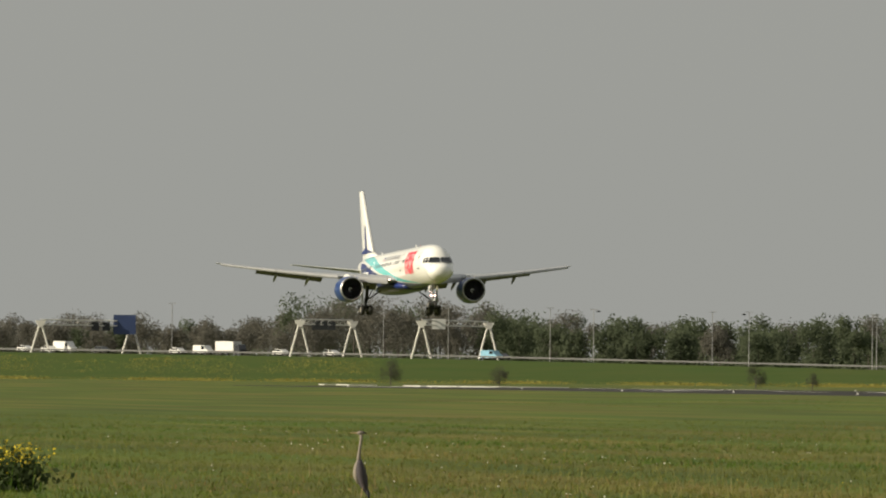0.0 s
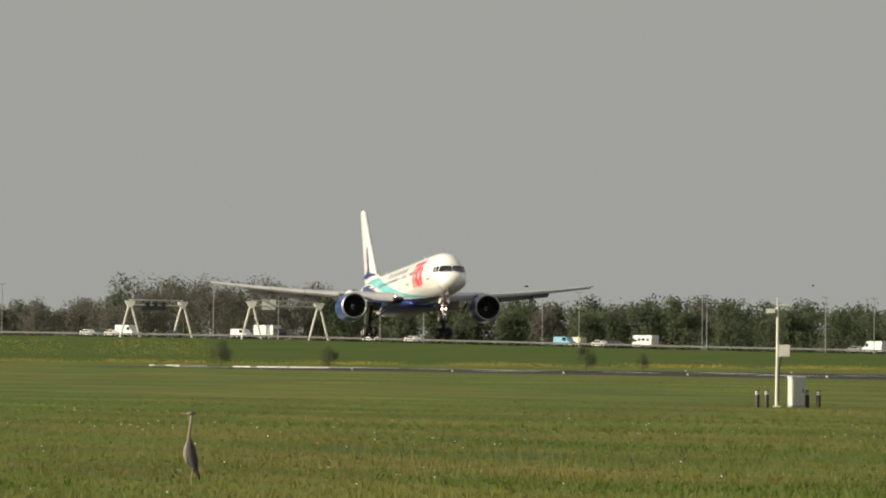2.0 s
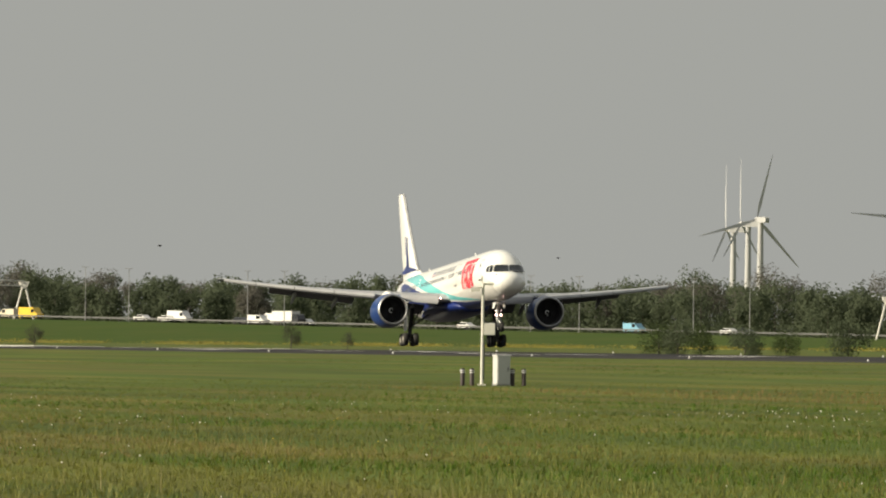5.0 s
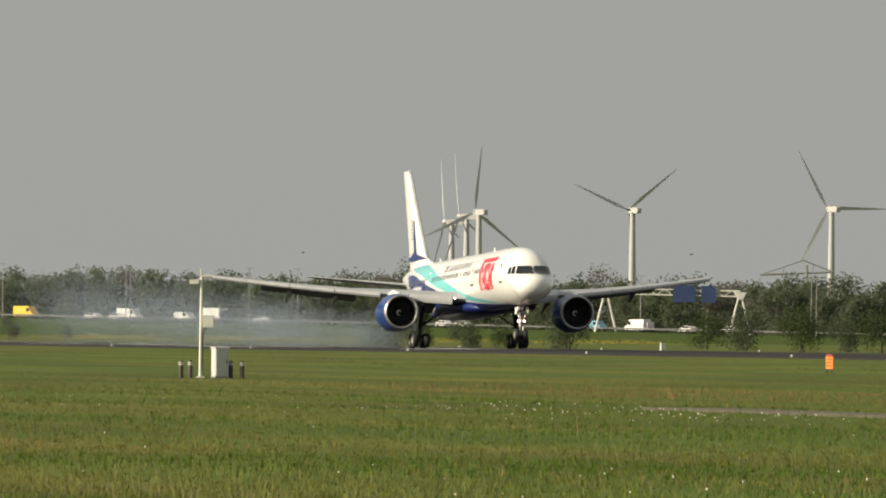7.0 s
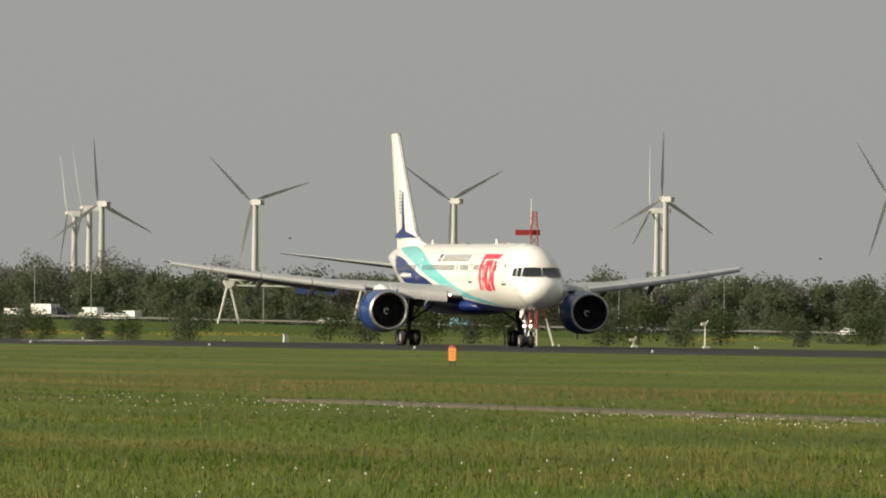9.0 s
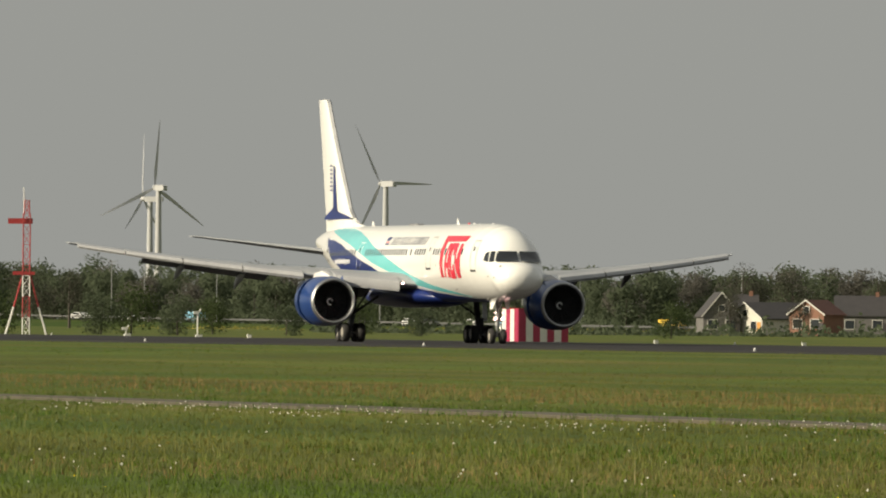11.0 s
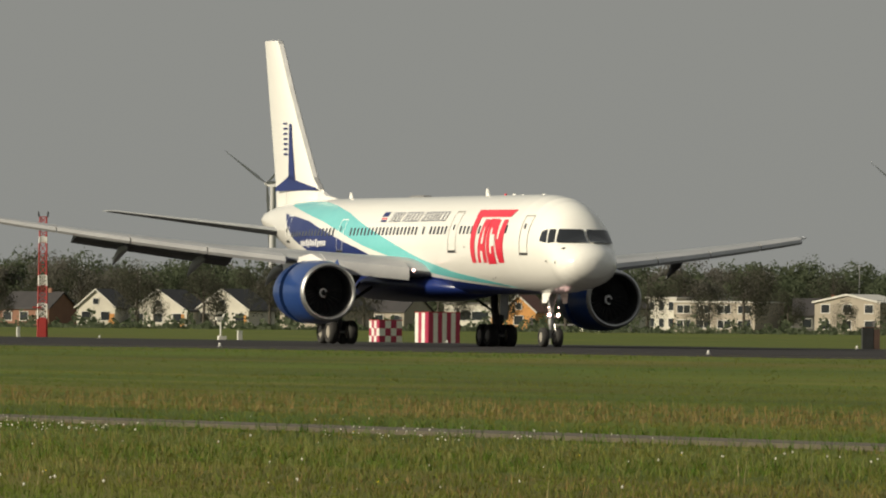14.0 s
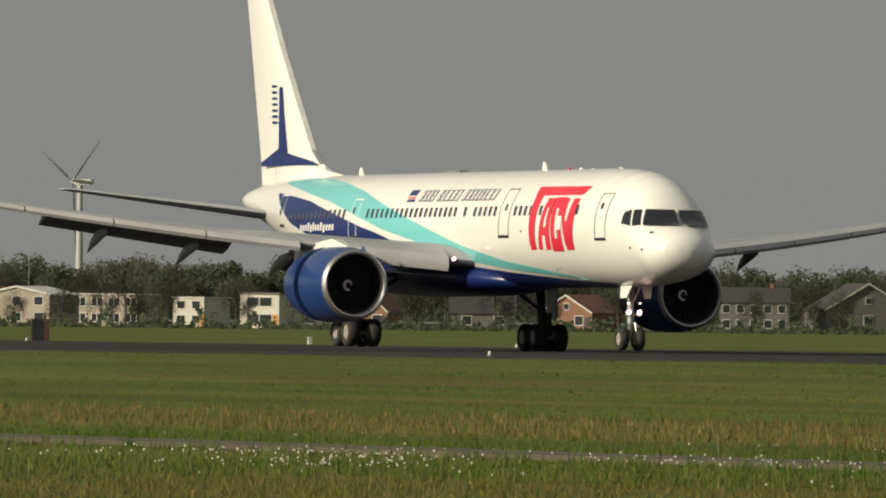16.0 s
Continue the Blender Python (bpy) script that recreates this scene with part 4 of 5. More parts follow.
for sx in (-1, 1):
    part("stay_leg", Mesh().rod((sx * .25, 0, 5.0), (sx * .95, 0, 2.4), .08, .08, 6), MRED, mast)
    part("stay_foot", Mesh().rod((sx * .95, 0, 2.4), (sx * 1.65, .1, 0), .085, .085, 6), MWHITE, mast)

glide = thing("antenna_mast", "slim red and white striped lattice antenna mast", "mast", at=Matrix.Translation(bearing(16.297, 920, -.35)) @ Matrix.Rotation(radians(-16), 4, "Z"))
for k, (a, b, mt) in enumerate(((0, 1.35, MRED), (1.35, 2.35, MWHITE), (2.35, 3.5, MRED), (3.5, 4.2, MWHITE), (4.2, 6.3, MRED), (6.3, 6.7, MWHITE), (6.7, 8.0, MRED))):
    part("mast_section", lattice(.62 - .03 * k, .60 - .03 * k, a, b, 3, .055), mt, glide)
for sx in (-1, 1):
    part("obstacle_light", Mesh().rod((sx * .28, 0, 8.0), (sx * .32, 0, 8.35), .06, .05, 6), DARK, glide)
part("antenna_panel", Mesh().box((0, -.34, .8), (.5, .1, 1.3)), MRED, glide)
part("bracket", Mesh().box((-.35, -.3, 2.1), (.6, .2, .12)), MRED, glide)
part("bracket", Mesh().box((-.3, -.3, 7.3), (.6, .15, .12)), MRED, glide)


def striped_hut(az, d, w, dep, h, n, turn, label, chk=False):
    t = thing("equipment_hut", label, "hut", "striped equipment huts", at=Matrix.Translation(bearing(az, d, -.35)) @ Matrix.Rotation(radians(-az + turn), 4, "Z"))
    part("roof", Mesh().box((0, 0, h + .03), (w + .06, dep + .06, .06)), MRED, t)
    rows = 3 if chk else 1
    for side, length, fixed in (("front", w, -dep / 2), ("flank", dep, -w / 2)):
        k = n if side == "front" else max(4, n // 2 + 1)
        for i in range(k):
            for j in range(rows):
                a = -length / 2 + length * (i + .5) / k
                c = (a, fixed, h * (j + .5) / rows) if side == "front" else (fixed, a, h * (j + .5) / rows)
                s = (length / k, .08, h / rows) if side == "front" else (.08, length / k, h / rows)
                part("wall_panel", Mesh().box(c, s), PINK if (i + j) % 2 == 0 else MWHITE, t)
    part("core", Mesh().box((.03, .03, h / 2), (w - .1, dep - .1, h - .02)), SHADE_GREY, t)


striped_hut(14.51, 1000, 3.9, 2.6, 2.52, 7, 26, "red and white striped equipment hut on the grass")
striped_hut(17.90, 900, 2.2, 1.9, 1.98, 7, 26, "red and white striped equipment hut on the grass")
striped_hut(17.69, 905, 1.6, 1.4, 1.45, 4, 26, "low red and white checkered hut on the grass", True)
db = thing("dark_cabinet", "dark brown weathered cabinet on the grass", "cabinet", at=Matrix.Translation(bearing(19.657, 835, -.36)) @ Matrix.Rotation(radians(-12), 4, "Z"))
RUST = mat("rusty_brown", (0.10, 0.055, 0.04), (0.06, 0.035, 0.03), 2, 0.8, bump=0.2)
part("body", Mesh().box((-.2, 0, .66), (.66, .6, 1.32)), DARK, db)
part("side_panel", Mesh().box((.33, 0, .62), (.34, .62, 1.24)), RUST, db)
part("lid", Mesh().box((0, 0, 1.34), (1.14, .68, .06)), RUST, db)

# white marker posts and small instruments beyond the runway
for az, d, h, w in ((11.44, 1150, .92, .42), (17.098, 880, .72, .30), (16.20, 905, .80, .22), (16.05, 990, .5, .3), (13.35, 1000, .5, .3), (18.35, 900, .55, .25), (20.75, 830, .4, .25), (15.6, 960, .35, .3), (15.0, 985, .4, .3)):
    p = thing("marker_post", "small white marker post standing in the grass", "post", "marker posts", at=Matrix.Translation(bearing(az, d, -.36)) @ Matrix.Rotation(radians(-az + 20), 4, "Z"))
    part("post_body", Mesh().box((0, 0, h / 2), (w, w * .6, h), 0, .92), MWHITE, p)
    part("post_cap", Mesh().box((0, 0, h + .02), (w * 1.05, w * .65, .05)), MWHITE, p)
for az, d, h in ((13.14, 1080, 2.1), (17.02, 890, 1.5), (12.85, 1130, .8)):
    p = thing("wind_sensor", "white sensor pole with a small head and box", "sensor", "field sensors", at=Matrix.Translation(bearing(az, d, -.36)))
    part("pole", Mesh().rod((0, 0, 0), (0, 0, h), .06, .05, 8), MWHITE, p)
    part("sensor_head", Mesh().box((-.12, 0, h), (.42, .2, .22)).rod((.1, 0, h), (.22, 0, h + .3), .05, .05, 6), MWHITE, p)
    part("foot_box", Mesh().box((.1, 0, .2), (.5, .35, .4)), MWHITE, p)

# orange board by the runway's near edge
ORANGE = mat("orange_board", (0.85, 0.24, 0.01), (0.72, 0.19, 0.01), 2, 0.5)
ob_z = ground_z(123)
board = thing("marker_board", "bright orange marker board on two short legs", "sign", at=Matrix.Translation(bearing(12.117, 586, ob_z)) @ Matrix.Rotation(radians(-40), 4, "Z"))
part("panel", Mesh().box((0, 0, .50), (.33, .07, .54)), ORANGE, board)
part("lamp", Mesh().box((0, 0, .80), (.24, .12, .10)), MRED, board, "red lamp on top")
for sx in (-1, 1):
    part("leg", Mesh().rod((sx * .1, 0, 0), (sx * .1, 0, .25), .03, .03, 6), DARK, board)
for i, z in enumerate((.36, .50, .62)):
    part("slat_mark", Mesh().box((0, -.038, z), (.22, .006, .03)), RUST, board)

# runway edge lights
for y in range(420, 1365, 60):
    for sx in (-1, 1):
        p = thing("runway_light", "small white runway edge light", "lamp", "runway edge lights", at=pose(RUNWAY_X + sx * 24.2, y, .03))
        part("base", Mesh().lathe([(0, .10), (.03, .10), (.05, .05)], axis="z", n=10, caps=True), STEEL, p)
        part("globe", Mesh().lathe([(.05, .05), (.11, .055), (.15, .04), (.17, .01)], axis="z", n=10), MWHITE, p)

# ---- camera pole, cabinet and bollards in the meadow ----
GALV = mat("galvanised_white", (0.72, 0.70, 0.62), (0.60, 0.58, 0.52), 2, 0.45)
CAB = mat("cabinet_paint", (0.55, 0.55, 0.53), (0.48, 0.48, 0.46), 1.5, 0.5)
BOLL = mat("bollard_dark", (0.035, 0.025, 0.022), (0.05, 0.035, 0.03), 4, 0.6)
CZ = ground_z(86)


def meadow(t_az, d):
    return bearing(t_az, d, CZ)


pole = thing("camera_pole", "slim white steel pole with two cameras and a box", "pole", at=Matrix.Translation(meadow(9.565, 512)) @ Matrix.Rotation(radians(-9), 4, "Z"))
part("shaft", Mesh().rod((0, 0, 0), (0.02, 0, 3.65), .062, .05, 12), GALV, pole, smooth=True)
part("foot_plate", Mesh().box((0, 0, .03), (.3, .3, .06)), GALV, pole)
camr = part("camera_housing", Mesh().loft([[(-.42 + .34 * u, -.05 + s * .08, 3.48 + c * .08 + .02 * u) for s, c in ((-1, -1), (1, -1), (1, 1), (-1, 1))] for u in (0, 1)]), GALV, pole, "white camera housing")
part("arm", Mesh().rod((-.28, 0, 3.44), (0, 0, 3.60), .025, .025, 6).rod((0, 0, 3.68), (.38, 0, 3.66), .03, .03, 6), GALV, pole)
part("antenna_plate", Mesh().box((.22, 0, 3.70), (.42, .2, .05)).box((-.02, 0, 3.84), (.05, .05, .26)), GALV, pole)
bx = part("junction_box", Mesh().box((.27, -.02, 2.05), (.40, .3, .44)), CAB, pole, "light grey junction box")
part("box_door", Mesh().box((.27, -.18, 2.05), (.36, .02, .40)), GALV, bx)
part("cable", Mesh().rod((.18, 0, 1.84), (.08, 0, 1.5), .02, .02, 5).rod((.08, 0, 1.5), (.07, 0, .2), .02, .02, 5), DARK, pole)
cabn = thing("equipment_cabinet", "light grey metal equipment cabinet on the grass", "cabinet", at=Matrix.Translation(meadow(9.645, 511)) @ Matrix.Rotation(radians(-9 + 18), 4, "Z"))
part("body", Mesh().box((0, 0, .56), (.50, .50, 1.06)), CAB, cabn)
part("lid", Mesh().box((0, 0, 1.10), (.56, .56, .05), 0, .95), CAB, cabn)
part("plinth", Mesh().box((0, 0, .03), (.54, .54, .08)), STEEL, cabn)
part("door", Mesh().box((0, -.26, .56), (.44, .03, .96)), CAB, cabn)
part("handle", Mesh().box((.15, -.285, .6), (.03, .03, .14)), DARK, cabn)
for az in (9.487, 9.525, 9.689, 9.735):
    p = thing("bollard", "short dark round bollard with pale bands", "bollard", "bollards round the cabinet", at=Matrix.Translation(meadow(az, 511)))
    part("post", Mesh().lathe([(0, .085), (.6, .08), (.63, .06), (.64, .01)], axis="z", n=14), BOLL, p, smooth=True)
    for z in (.47, .54):
        part("band", Mesh().lathe([(z, .087), (z + .03, .087)], axis="z", n=14), PALE, p, "pale reflective band")

# ---- grey heron ----
HG = mat("heron_grey_plumage", (0.070, 0.058, 0.066), (0.048, 0.040, 0.046), 9, 0.8, bump=0.3)
HW = mat("heron_pale_plumage", (0.25, 0.215, 0.175), (0.18, 0.155, 0.13), 9, 0.8, bump=0.3)
HD = mat("heron_dark_plumage", (0.035, 0.033, 0.04), None, 9, 0.8)
HL = mat("heron_horn", (0.32, 0.24, 0.12), None, 9, 0.6)
heron = thing("heron", "grey heron standing upright in the grass, neck stretched", "bird", at=Matrix.Translation(bearing(7.19, 180, -.5)) @ Matrix.Rotation(radians(-7), 4, "Z") @ Matrix.Scale(1.043, 4))


def blob(rings, n=14):
    """rings: centre x, z, radius in x, radius in y"""
    return Mesh().loft([[(x + a * math.cos(2 * math.pi * i / n), b * math.sin(2 * math.pi * i / n), z) for i in range(n)] for x, z, a, b in rings])


part("body", blob([(.075, .17, .01, .02), (.06, .22, .035, .04), (.035, .30, .062, .065), (.01, .38, .075, .075), (-.005, .46, .072, .072), (-.01, .53, .05, .05), (-.012, .58, .03, .03)]), HG, heron, "grey folded wings", smooth="all")
part("breast", blob([(-.02, .29, .02, .03), (-.045, .36, .035, .05), (-.055, .43, .035, .052), (-.045, .51, .032, .04), (-.02, .58, .024, .024)]), HW, heron, "pale breast", smooth="all")
part("tail", blob([(.115, .10, .008, .012), (.10, .15, .022, .03), (.075, .22, .03, .035)]), HD, heron, "dark tail tip", smooth="all")
part("neck", blob([(-.015, .55, .032, .03), (-.02, .62, .024, .022), (-.012, .70, .018, .017), (0, .78, .018, .017), (.008, .84, .018, .017), (.004, .89, .02, .018)]), HW, heron, "pale slender neck", smooth="all")
part("head", Mesh().loft([[(x, b * math.cos(q), z + a * math.sin(q)) for q in [2 * math.pi * i / 10 for i in range(10)]] for x, z, a, b in ((.045, .905, .006, .008), (.02, .91, .024, .022), (-.01, .912, .026, .022), (-.04, .908, .018, .015))]), HW, heron, smooth="all")
part("crest", Mesh().loft([[(x, b * math.cos(q), z + a * math.sin(q)) for q in [2 * math.pi * i / 8 for i in range(8)]] for x, z, a, b in ((.085, .895, .003, .004), (.04, .918, .010, .012), (-.01, .932, .010, .014))]), HD, heron, "dark crest stripe", smooth="all")
part("bill", Mesh().rod((-.04, 0, .907), (-.145, 0, .912), .012, .002, 8), HL, heron, "yellowish bill")
for y in (-.03, .03):
    part("leg", Mesh().rod((.03, y, .26), (.01, y, .12), .008, .006, 6).rod((.01, y, .12), (.02, y, 0), .006, .006, 6), HL, heron)

# ---- gantries, lamp posts ----
GANTRY = mat("gantry_paint", (0.68, 0.66, 0.60), (0.56, 0.54, 0.50), 0.6, 0.5)
SIGN_BLUE = mat("road_sign_blue", (0.035, 0.058, 0.15), (0.03, 0.05, 0.12), 0.4, 0.5)
SIGNAL = mat("matrix_sign_black", (0.02, 0.022, 0.025), None, 0.4, 0.4)


def gantry(az0, az1, top, signs, blues, face=None):
    a, b = motor(az0, -15.5), motor(az1, 15.5)
    t = thing("sign_gantry", "white portal gantry with road signs over the motorway", "gantry", "motorway sign gantries", at=Matrix.Translation(a))
    d = b - a
    side = Vector((math.cos(radians(az0)), -math.sin(radians(az0)), 0))
    for p in (Vector((0, 0, 0)), d):
        for s in (-1, 1):
            leg = Mesh().rod(p + side * (s * 2.2) - Vector((0, 0, .4)), p + side * (s * .35) + Vector((0, 0, top - .3)), .24, .22, 8)
            part("leg", leg, GANTRY, t, "white splayed leg")
        part("leg_head", Mesh().loft([[p + side * sx + Vector((0, sy, top + z)) for sx, sy in ((-k, -.5), (k, -.5), (k, .5), (-k, .5))] for z, k in ((-.6, .35), (.2, .9), (.9, 1.15))]), GANTRY, t)
    m = Mesh()
    for z in (0, 1.1):
        m.rod(Vector((0, 0, top + z)), d + Vector((0, 0, top + z)), .14, .14, 6)
    for k in range(16):
        p0, p1 = d * (k / 16), d * ((k + 1) / 16)
        m.rod(p0 + Vector((0, 0, top + (1.1 if k % 2 else 0))), p1 + Vector((0, 0, top + (0 if k % 2 else 1.1))), .09, .09, 4)
    part("truss", m, GANTRY, t, "white lattice beam")
    for f in signs:
        p = d * f + Vector((0, 0, top - .2))
        part("matrix_sign", Mesh().box(p, (1.7, .5, 1.9), -radians(az0)), SIGNAL, t, "dark matrix sign")
    for f, w, h in blues:
        p = d * f + Vector((0, 0, top + .3))
        part("direction_sign", Mesh().box(p + Vector((0, -.5, 0)), (w, .3, h), -radians(az0)), face or SIGN_BLUE, t, "direction sign panel")


gantry(6.94, 7.153, 7.0, (.30, .45, .6), ())
gantry(7.433, 7.705, 7.2, (), ((.25, 3.0, 2.2),), CAB)
gantry(5.888, 6.257, 6.2, (.60, .72), ((.92, 5.0, 4.4),))
gantry(11.207, 11.752, 7.6, (), ((.58, 4.6, 3.4), (.76, 3.0, 3.4)))
POLEGREY = mat("lamp_post_grey", (0.27, 0.27, 0.26), (0.22, 0.22, 0.22), 0.6, 0.5)
lp = thing("street_lamp", "tall thin grey motorway lamp post", "street lamp", "motorway lamp posts")
part("shaft", Mesh().rod((0, 0, -.5), (0, 0, 11.4), .11, .07, 8), POLEGREY, lp)
part("arm", Mesh().rod((-.5, 0, 11.45), (.5, 0, 11.45), .05, .06, 5), POLEGREY, lp)
for sx in (-1, 1):
    part("lantern", Mesh().box((sx * .6, 0, 11.45), (.45, .25, .14), 0, .8), POLEGREY, lp)
first = True
for u in (-90, 306, 680, 795, 975, 1052, 1262, 1327, 1545, 1553, 1763, 1849, 2051, 2151, 2456, 2758, 2767, 3085, 3143, 3271, 3560, 3812, 3914, 4200, 4463, 4787, 5102, 5480, 6060, 6981):
    az = 7.5167 + math.degrees((u - 784) / 25000)
    m = Matrix.Translation(motor(az, -16 if u % 2 else 16)) @ Matrix.Rotation(radians(-az), 4, "Z")
    if first:
        lp.matrix_basis, first = m, False
    else:
        copy_thing(lp, m)


# ---- houses at the edge of the village ----
BRICK = mat("red_brick", (0.25, 0.125, 0.080), (0.20, 0.10, 0.068), 0.8, 0.85, bump=0.4)
PLASTER = mat("white_plaster", (0.60, 0.57, 0.49), (0.50, 0.47, 0.41), 0.5, 0.85, bump=0.2)
BEIGE = mat("beige_plaster", (0.36, 0.32, 0.26), (0.30, 0.26, 0.21), 0.5, 0.85, bump=0.2)
GREYWALL = mat("grey_boards", (0.16, 0.15, 0.14), (0.12, 0.115, 0.11), 0.8, 0.85, bump=0.3, stretch=(1, 1, 4))
TILE = mat("dark_roof_tiles", (0.055, 0.05, 0.05), (0.04, 0.037, 0.038), 0.8, 0.7, bump=0.5)
REDTILE = mat("red_roof_tiles", (0.20, 0.08, 0.05), (0.15, 0.06, 0.04), 0.8, 0.7, bump=0.5)
TRIM = mat("white_trim", (0.62, 0.60, 0.55), None, 1, 0.5)
WINDOW = mat("house_window_glass", (0.03, 0.035, 0.04), None, 1, 0.1, coat=0.6)
OCHRE = mat("ochre_door", (0.55, 0.26, 0.06), (0.45, 0.2, 0.05), 1, 0.6)


def house(az, d, w, dep, wall, roof, mwall, mroof, label, gable=True, turn=0, wins=2, flat=False, wide=False, cat="house"):
    """gable: the gable end faces the airfield; otherwise the eaves do."""
    t = thing("house", label, cat, "village houses", at=Matrix.Translation(bearing(az, d, -.36)) @ Matrix.Rotation(radians(-az + turn - (0 if mwall is GREYWALL else 30)), 4, "Z"))
    hw, hd = w / 2, dep / 2
    m = Mesh()
    if flat:
        m.box((0, 0, wall / 2), (w, dep, wall))
        part("roof", Mesh().box((0, 0, wall + .12), (w + .5, dep + .5, .24)), mroof, t)
    else:
        if gable:
            prof = [(-hw, 0), (hw, 0), (hw, wall), (0, wall + roof), (-hw, wall)]
            m.loft([[(x, y, z) for x, z in prof] for y in (-hd, hd)])
            for s in (-1, 1):
                part("roof", Mesh().loft([[(s * (hw + .3), y, wall - .25), (0, y, wall + roof + .05), (0, y, wall + roof + .25), (s * (hw + .3), y, wall - .05)] for y in (-hd - .3, hd + .3)]), mroof, t)
                part("bargeboard", Mesh().loft([[(s * (hw + .32), y, wall - .28), (0, y, wall + roof + .02), (0, y, wall + roof + .30), (s * (hw + .32), y, wall - .02)] for y in (-hd - .36, -hd - .30)]), TRIM, t, "white bargeboard")
        else:
            prof = [(-hd, 0), (hd, 0), (hd, wall), (0, wall + roof), (-hd, wall)]
            m.loft([[(x, y, z) for y, z in prof] for x in (-hw, hw)])
            for s in (-1, 1):
                part("roof", Mesh().loft([[(x, s * (hd + .3), wall - .2), (x, 0, wall + roof + .05), (x, 0, wall + roof + .25), (x, s * (hd + .3), wall)] for x in (-hw - .3, hw + .3)]), mroof, t)
            part("chimney", Mesh().box((hw * .5, 0, wall + roof + .2), (.6, .6, 1.2)), BRICK, t)
    part("wall", m, mwall, t)
    levels = 2 if wall > 4.2 else 1
    for lv in range(levels):
        for i in range(wins):
            x, z = -hw + w * (i + .5) / wins, (wall / levels) * (lv + .55)
            ww, wh = (w / wins * .62 if wide else min(1.4, w / wins * .5)), min(1.3, wall / levels * .5)
            f = part("window", Mesh().box((x, -hd - .03, z), (ww + .24, .08, wh + .24)), TRIM, t, "white framed window")
            part("pane", Mesh().box((x, -hd - .07, z), (ww, .05, wh)), WINDOW, f)
            if ww > 1.6:
                part("mullion", Mesh().box((x, -hd - .10, z), (.12, .05, wh)), TRIM, f)
    if gable and not flat and roof > 1.4:
        f = part("window", Mesh().box((0, -hd - .03, wall + roof * .35), (1.1, .08, 1.1)), TRIM, t, "white framed window")
        part("pane", Mesh().box((0, -hd - .07, wall + roof * .35), (.86, .05, .86)), WINDOW, f)
    part("door", Mesh().box((hw * .82, -hd - .04, 1.0), (.9, .08, 2.0)), OCHRE if mwall is PLASTER else TILE, t)
    return t


WHITE_GABLE = "white plastered house with a dark tiled roof"
for a in ((15.25, 2150, 5.6, 8, 2.9, 3.4, GREYWALL, TILE, "dark boarded house with white gable edges", True, 8, 2), (15.36, 2175, 3.6, 7, 3.4, 2.6, GREYWALL, TILE, "dark house with a steep tiled roof", False, 0, 1), (15.47, 2150, 8.6, 10, 2.6, 2.2, PLASTER, TILE, "long white barn with a low roof", True, -24, 2), (15.65, 2130, 5.8, 7, 3.3, 1.9, BRICK, REDTILE, "small red brick house with white windows", True, 4, 2), (15.84, 2180, 8.5, 9, 3.2, 2.8, GREYWALL, TILE, "dark house with a broad tiled roof", False, 0, 2),
          (16.28, 2240, 9, 9, 2.8, 2.4, BRICK, TILE, "brick house with a dark roof", False, 0, 3), (16.55, 2180, 6.2, 9, 3.0, 2.6, PLASTER, TILE, WHITE_GABLE, True, 12, 2), (16.82, 2180, 9.6, 10, 2.6, 3.0, PLASTER, TILE, WHITE_GABLE, True, 6, 3), (17.08, 2180, 8.8, 10, 2.8, 3.0, PLASTER, TILE, WHITE_GABLE, True, 6, 3), (17.45, 2150, 10.4, 10, 3.0, 3.2, BEIGE, TILE, "large pale house with a dark roof", True, -6, 3), (17.72, 2220, 9, 9, 2.8, 2.6, BEIGE, TILE, "pale house half hidden by trees", False, 0, 3)):
    house(*a)
house(18.08, 2170, 9.2, 8, 4.0, 0, PLASTER, GREYWALL, "white flat-roofed house with a wide window", flat=True, wins=1, wide=True, turn=6)
house(18.26, 2130, 5.4, 7, 2.9, 2.3, OCHRE, REDTILE, "ochre house with a steep red roof", True, 10, 1)
house(18.62, 2150, 7.2, 8, 3.6, 1.6, PLASTER, TILE, "white shed with a shallow roof", True, -18, 1)
house(18.86, 2200, 5.2, 8, 5.2, 0, PLASTER, TRIM, "white two-storey block with a flat roof", flat=True, wins=3)
house(19.08, 2190, 14.5, 9, 4.6, 0, BEIGE, TRIM, "long pale villa with a white roof edge", flat=True, wins=4, wide=True)
house(19.45, 2190, 8, 9, 2.8, 2.4, GREYWALL, TILE, "dark house behind the hedge", False, 0, 2)
house(19.62, 2160, 11.5, 9, 4.9, .9, BEIGE, TRIM, "beige two-storey house with white roof edges", True, 0, 3)
house(19.98, 2180, 12.0, 9, 4.8, 0, BEIGE, TRIM, "row of pale flats with white edges", flat=True, wins=4, wide=True)
house(20.31, 2170, 5.4, 8, 4.4, 0, PLASTER, TRIM, "white cubic house with flat roof", flat=True, wins=2)
house(20.60, 2080, 6.6, 8, 5.0, 0, PLASTER, GREYWALL, "white box-shaped house with a wide window", flat=True, wins=1, wide=True)
house(20.88, 2220, 15, 10, 2.6, 3.4, GREYWALL, TILE, "grey farmhouse with a broad dark roof", False, 0, 3)
house(21.02, 2130, 6.6, 8, 2.6, 2.8, BRICK, REDTILE, "red brick gabled house", True, 8, 2)
house(21.45, 2220, 10, 9, 2.6, 3.2, GREYWALL, TILE, "dark house among trees", False, 0, 2)
house(21.85, 2140, 9.2, 8, 2.8, 2.4, BRICK, REDTILE, "red brick bungalow with a tiled roof", True, -4, 2)
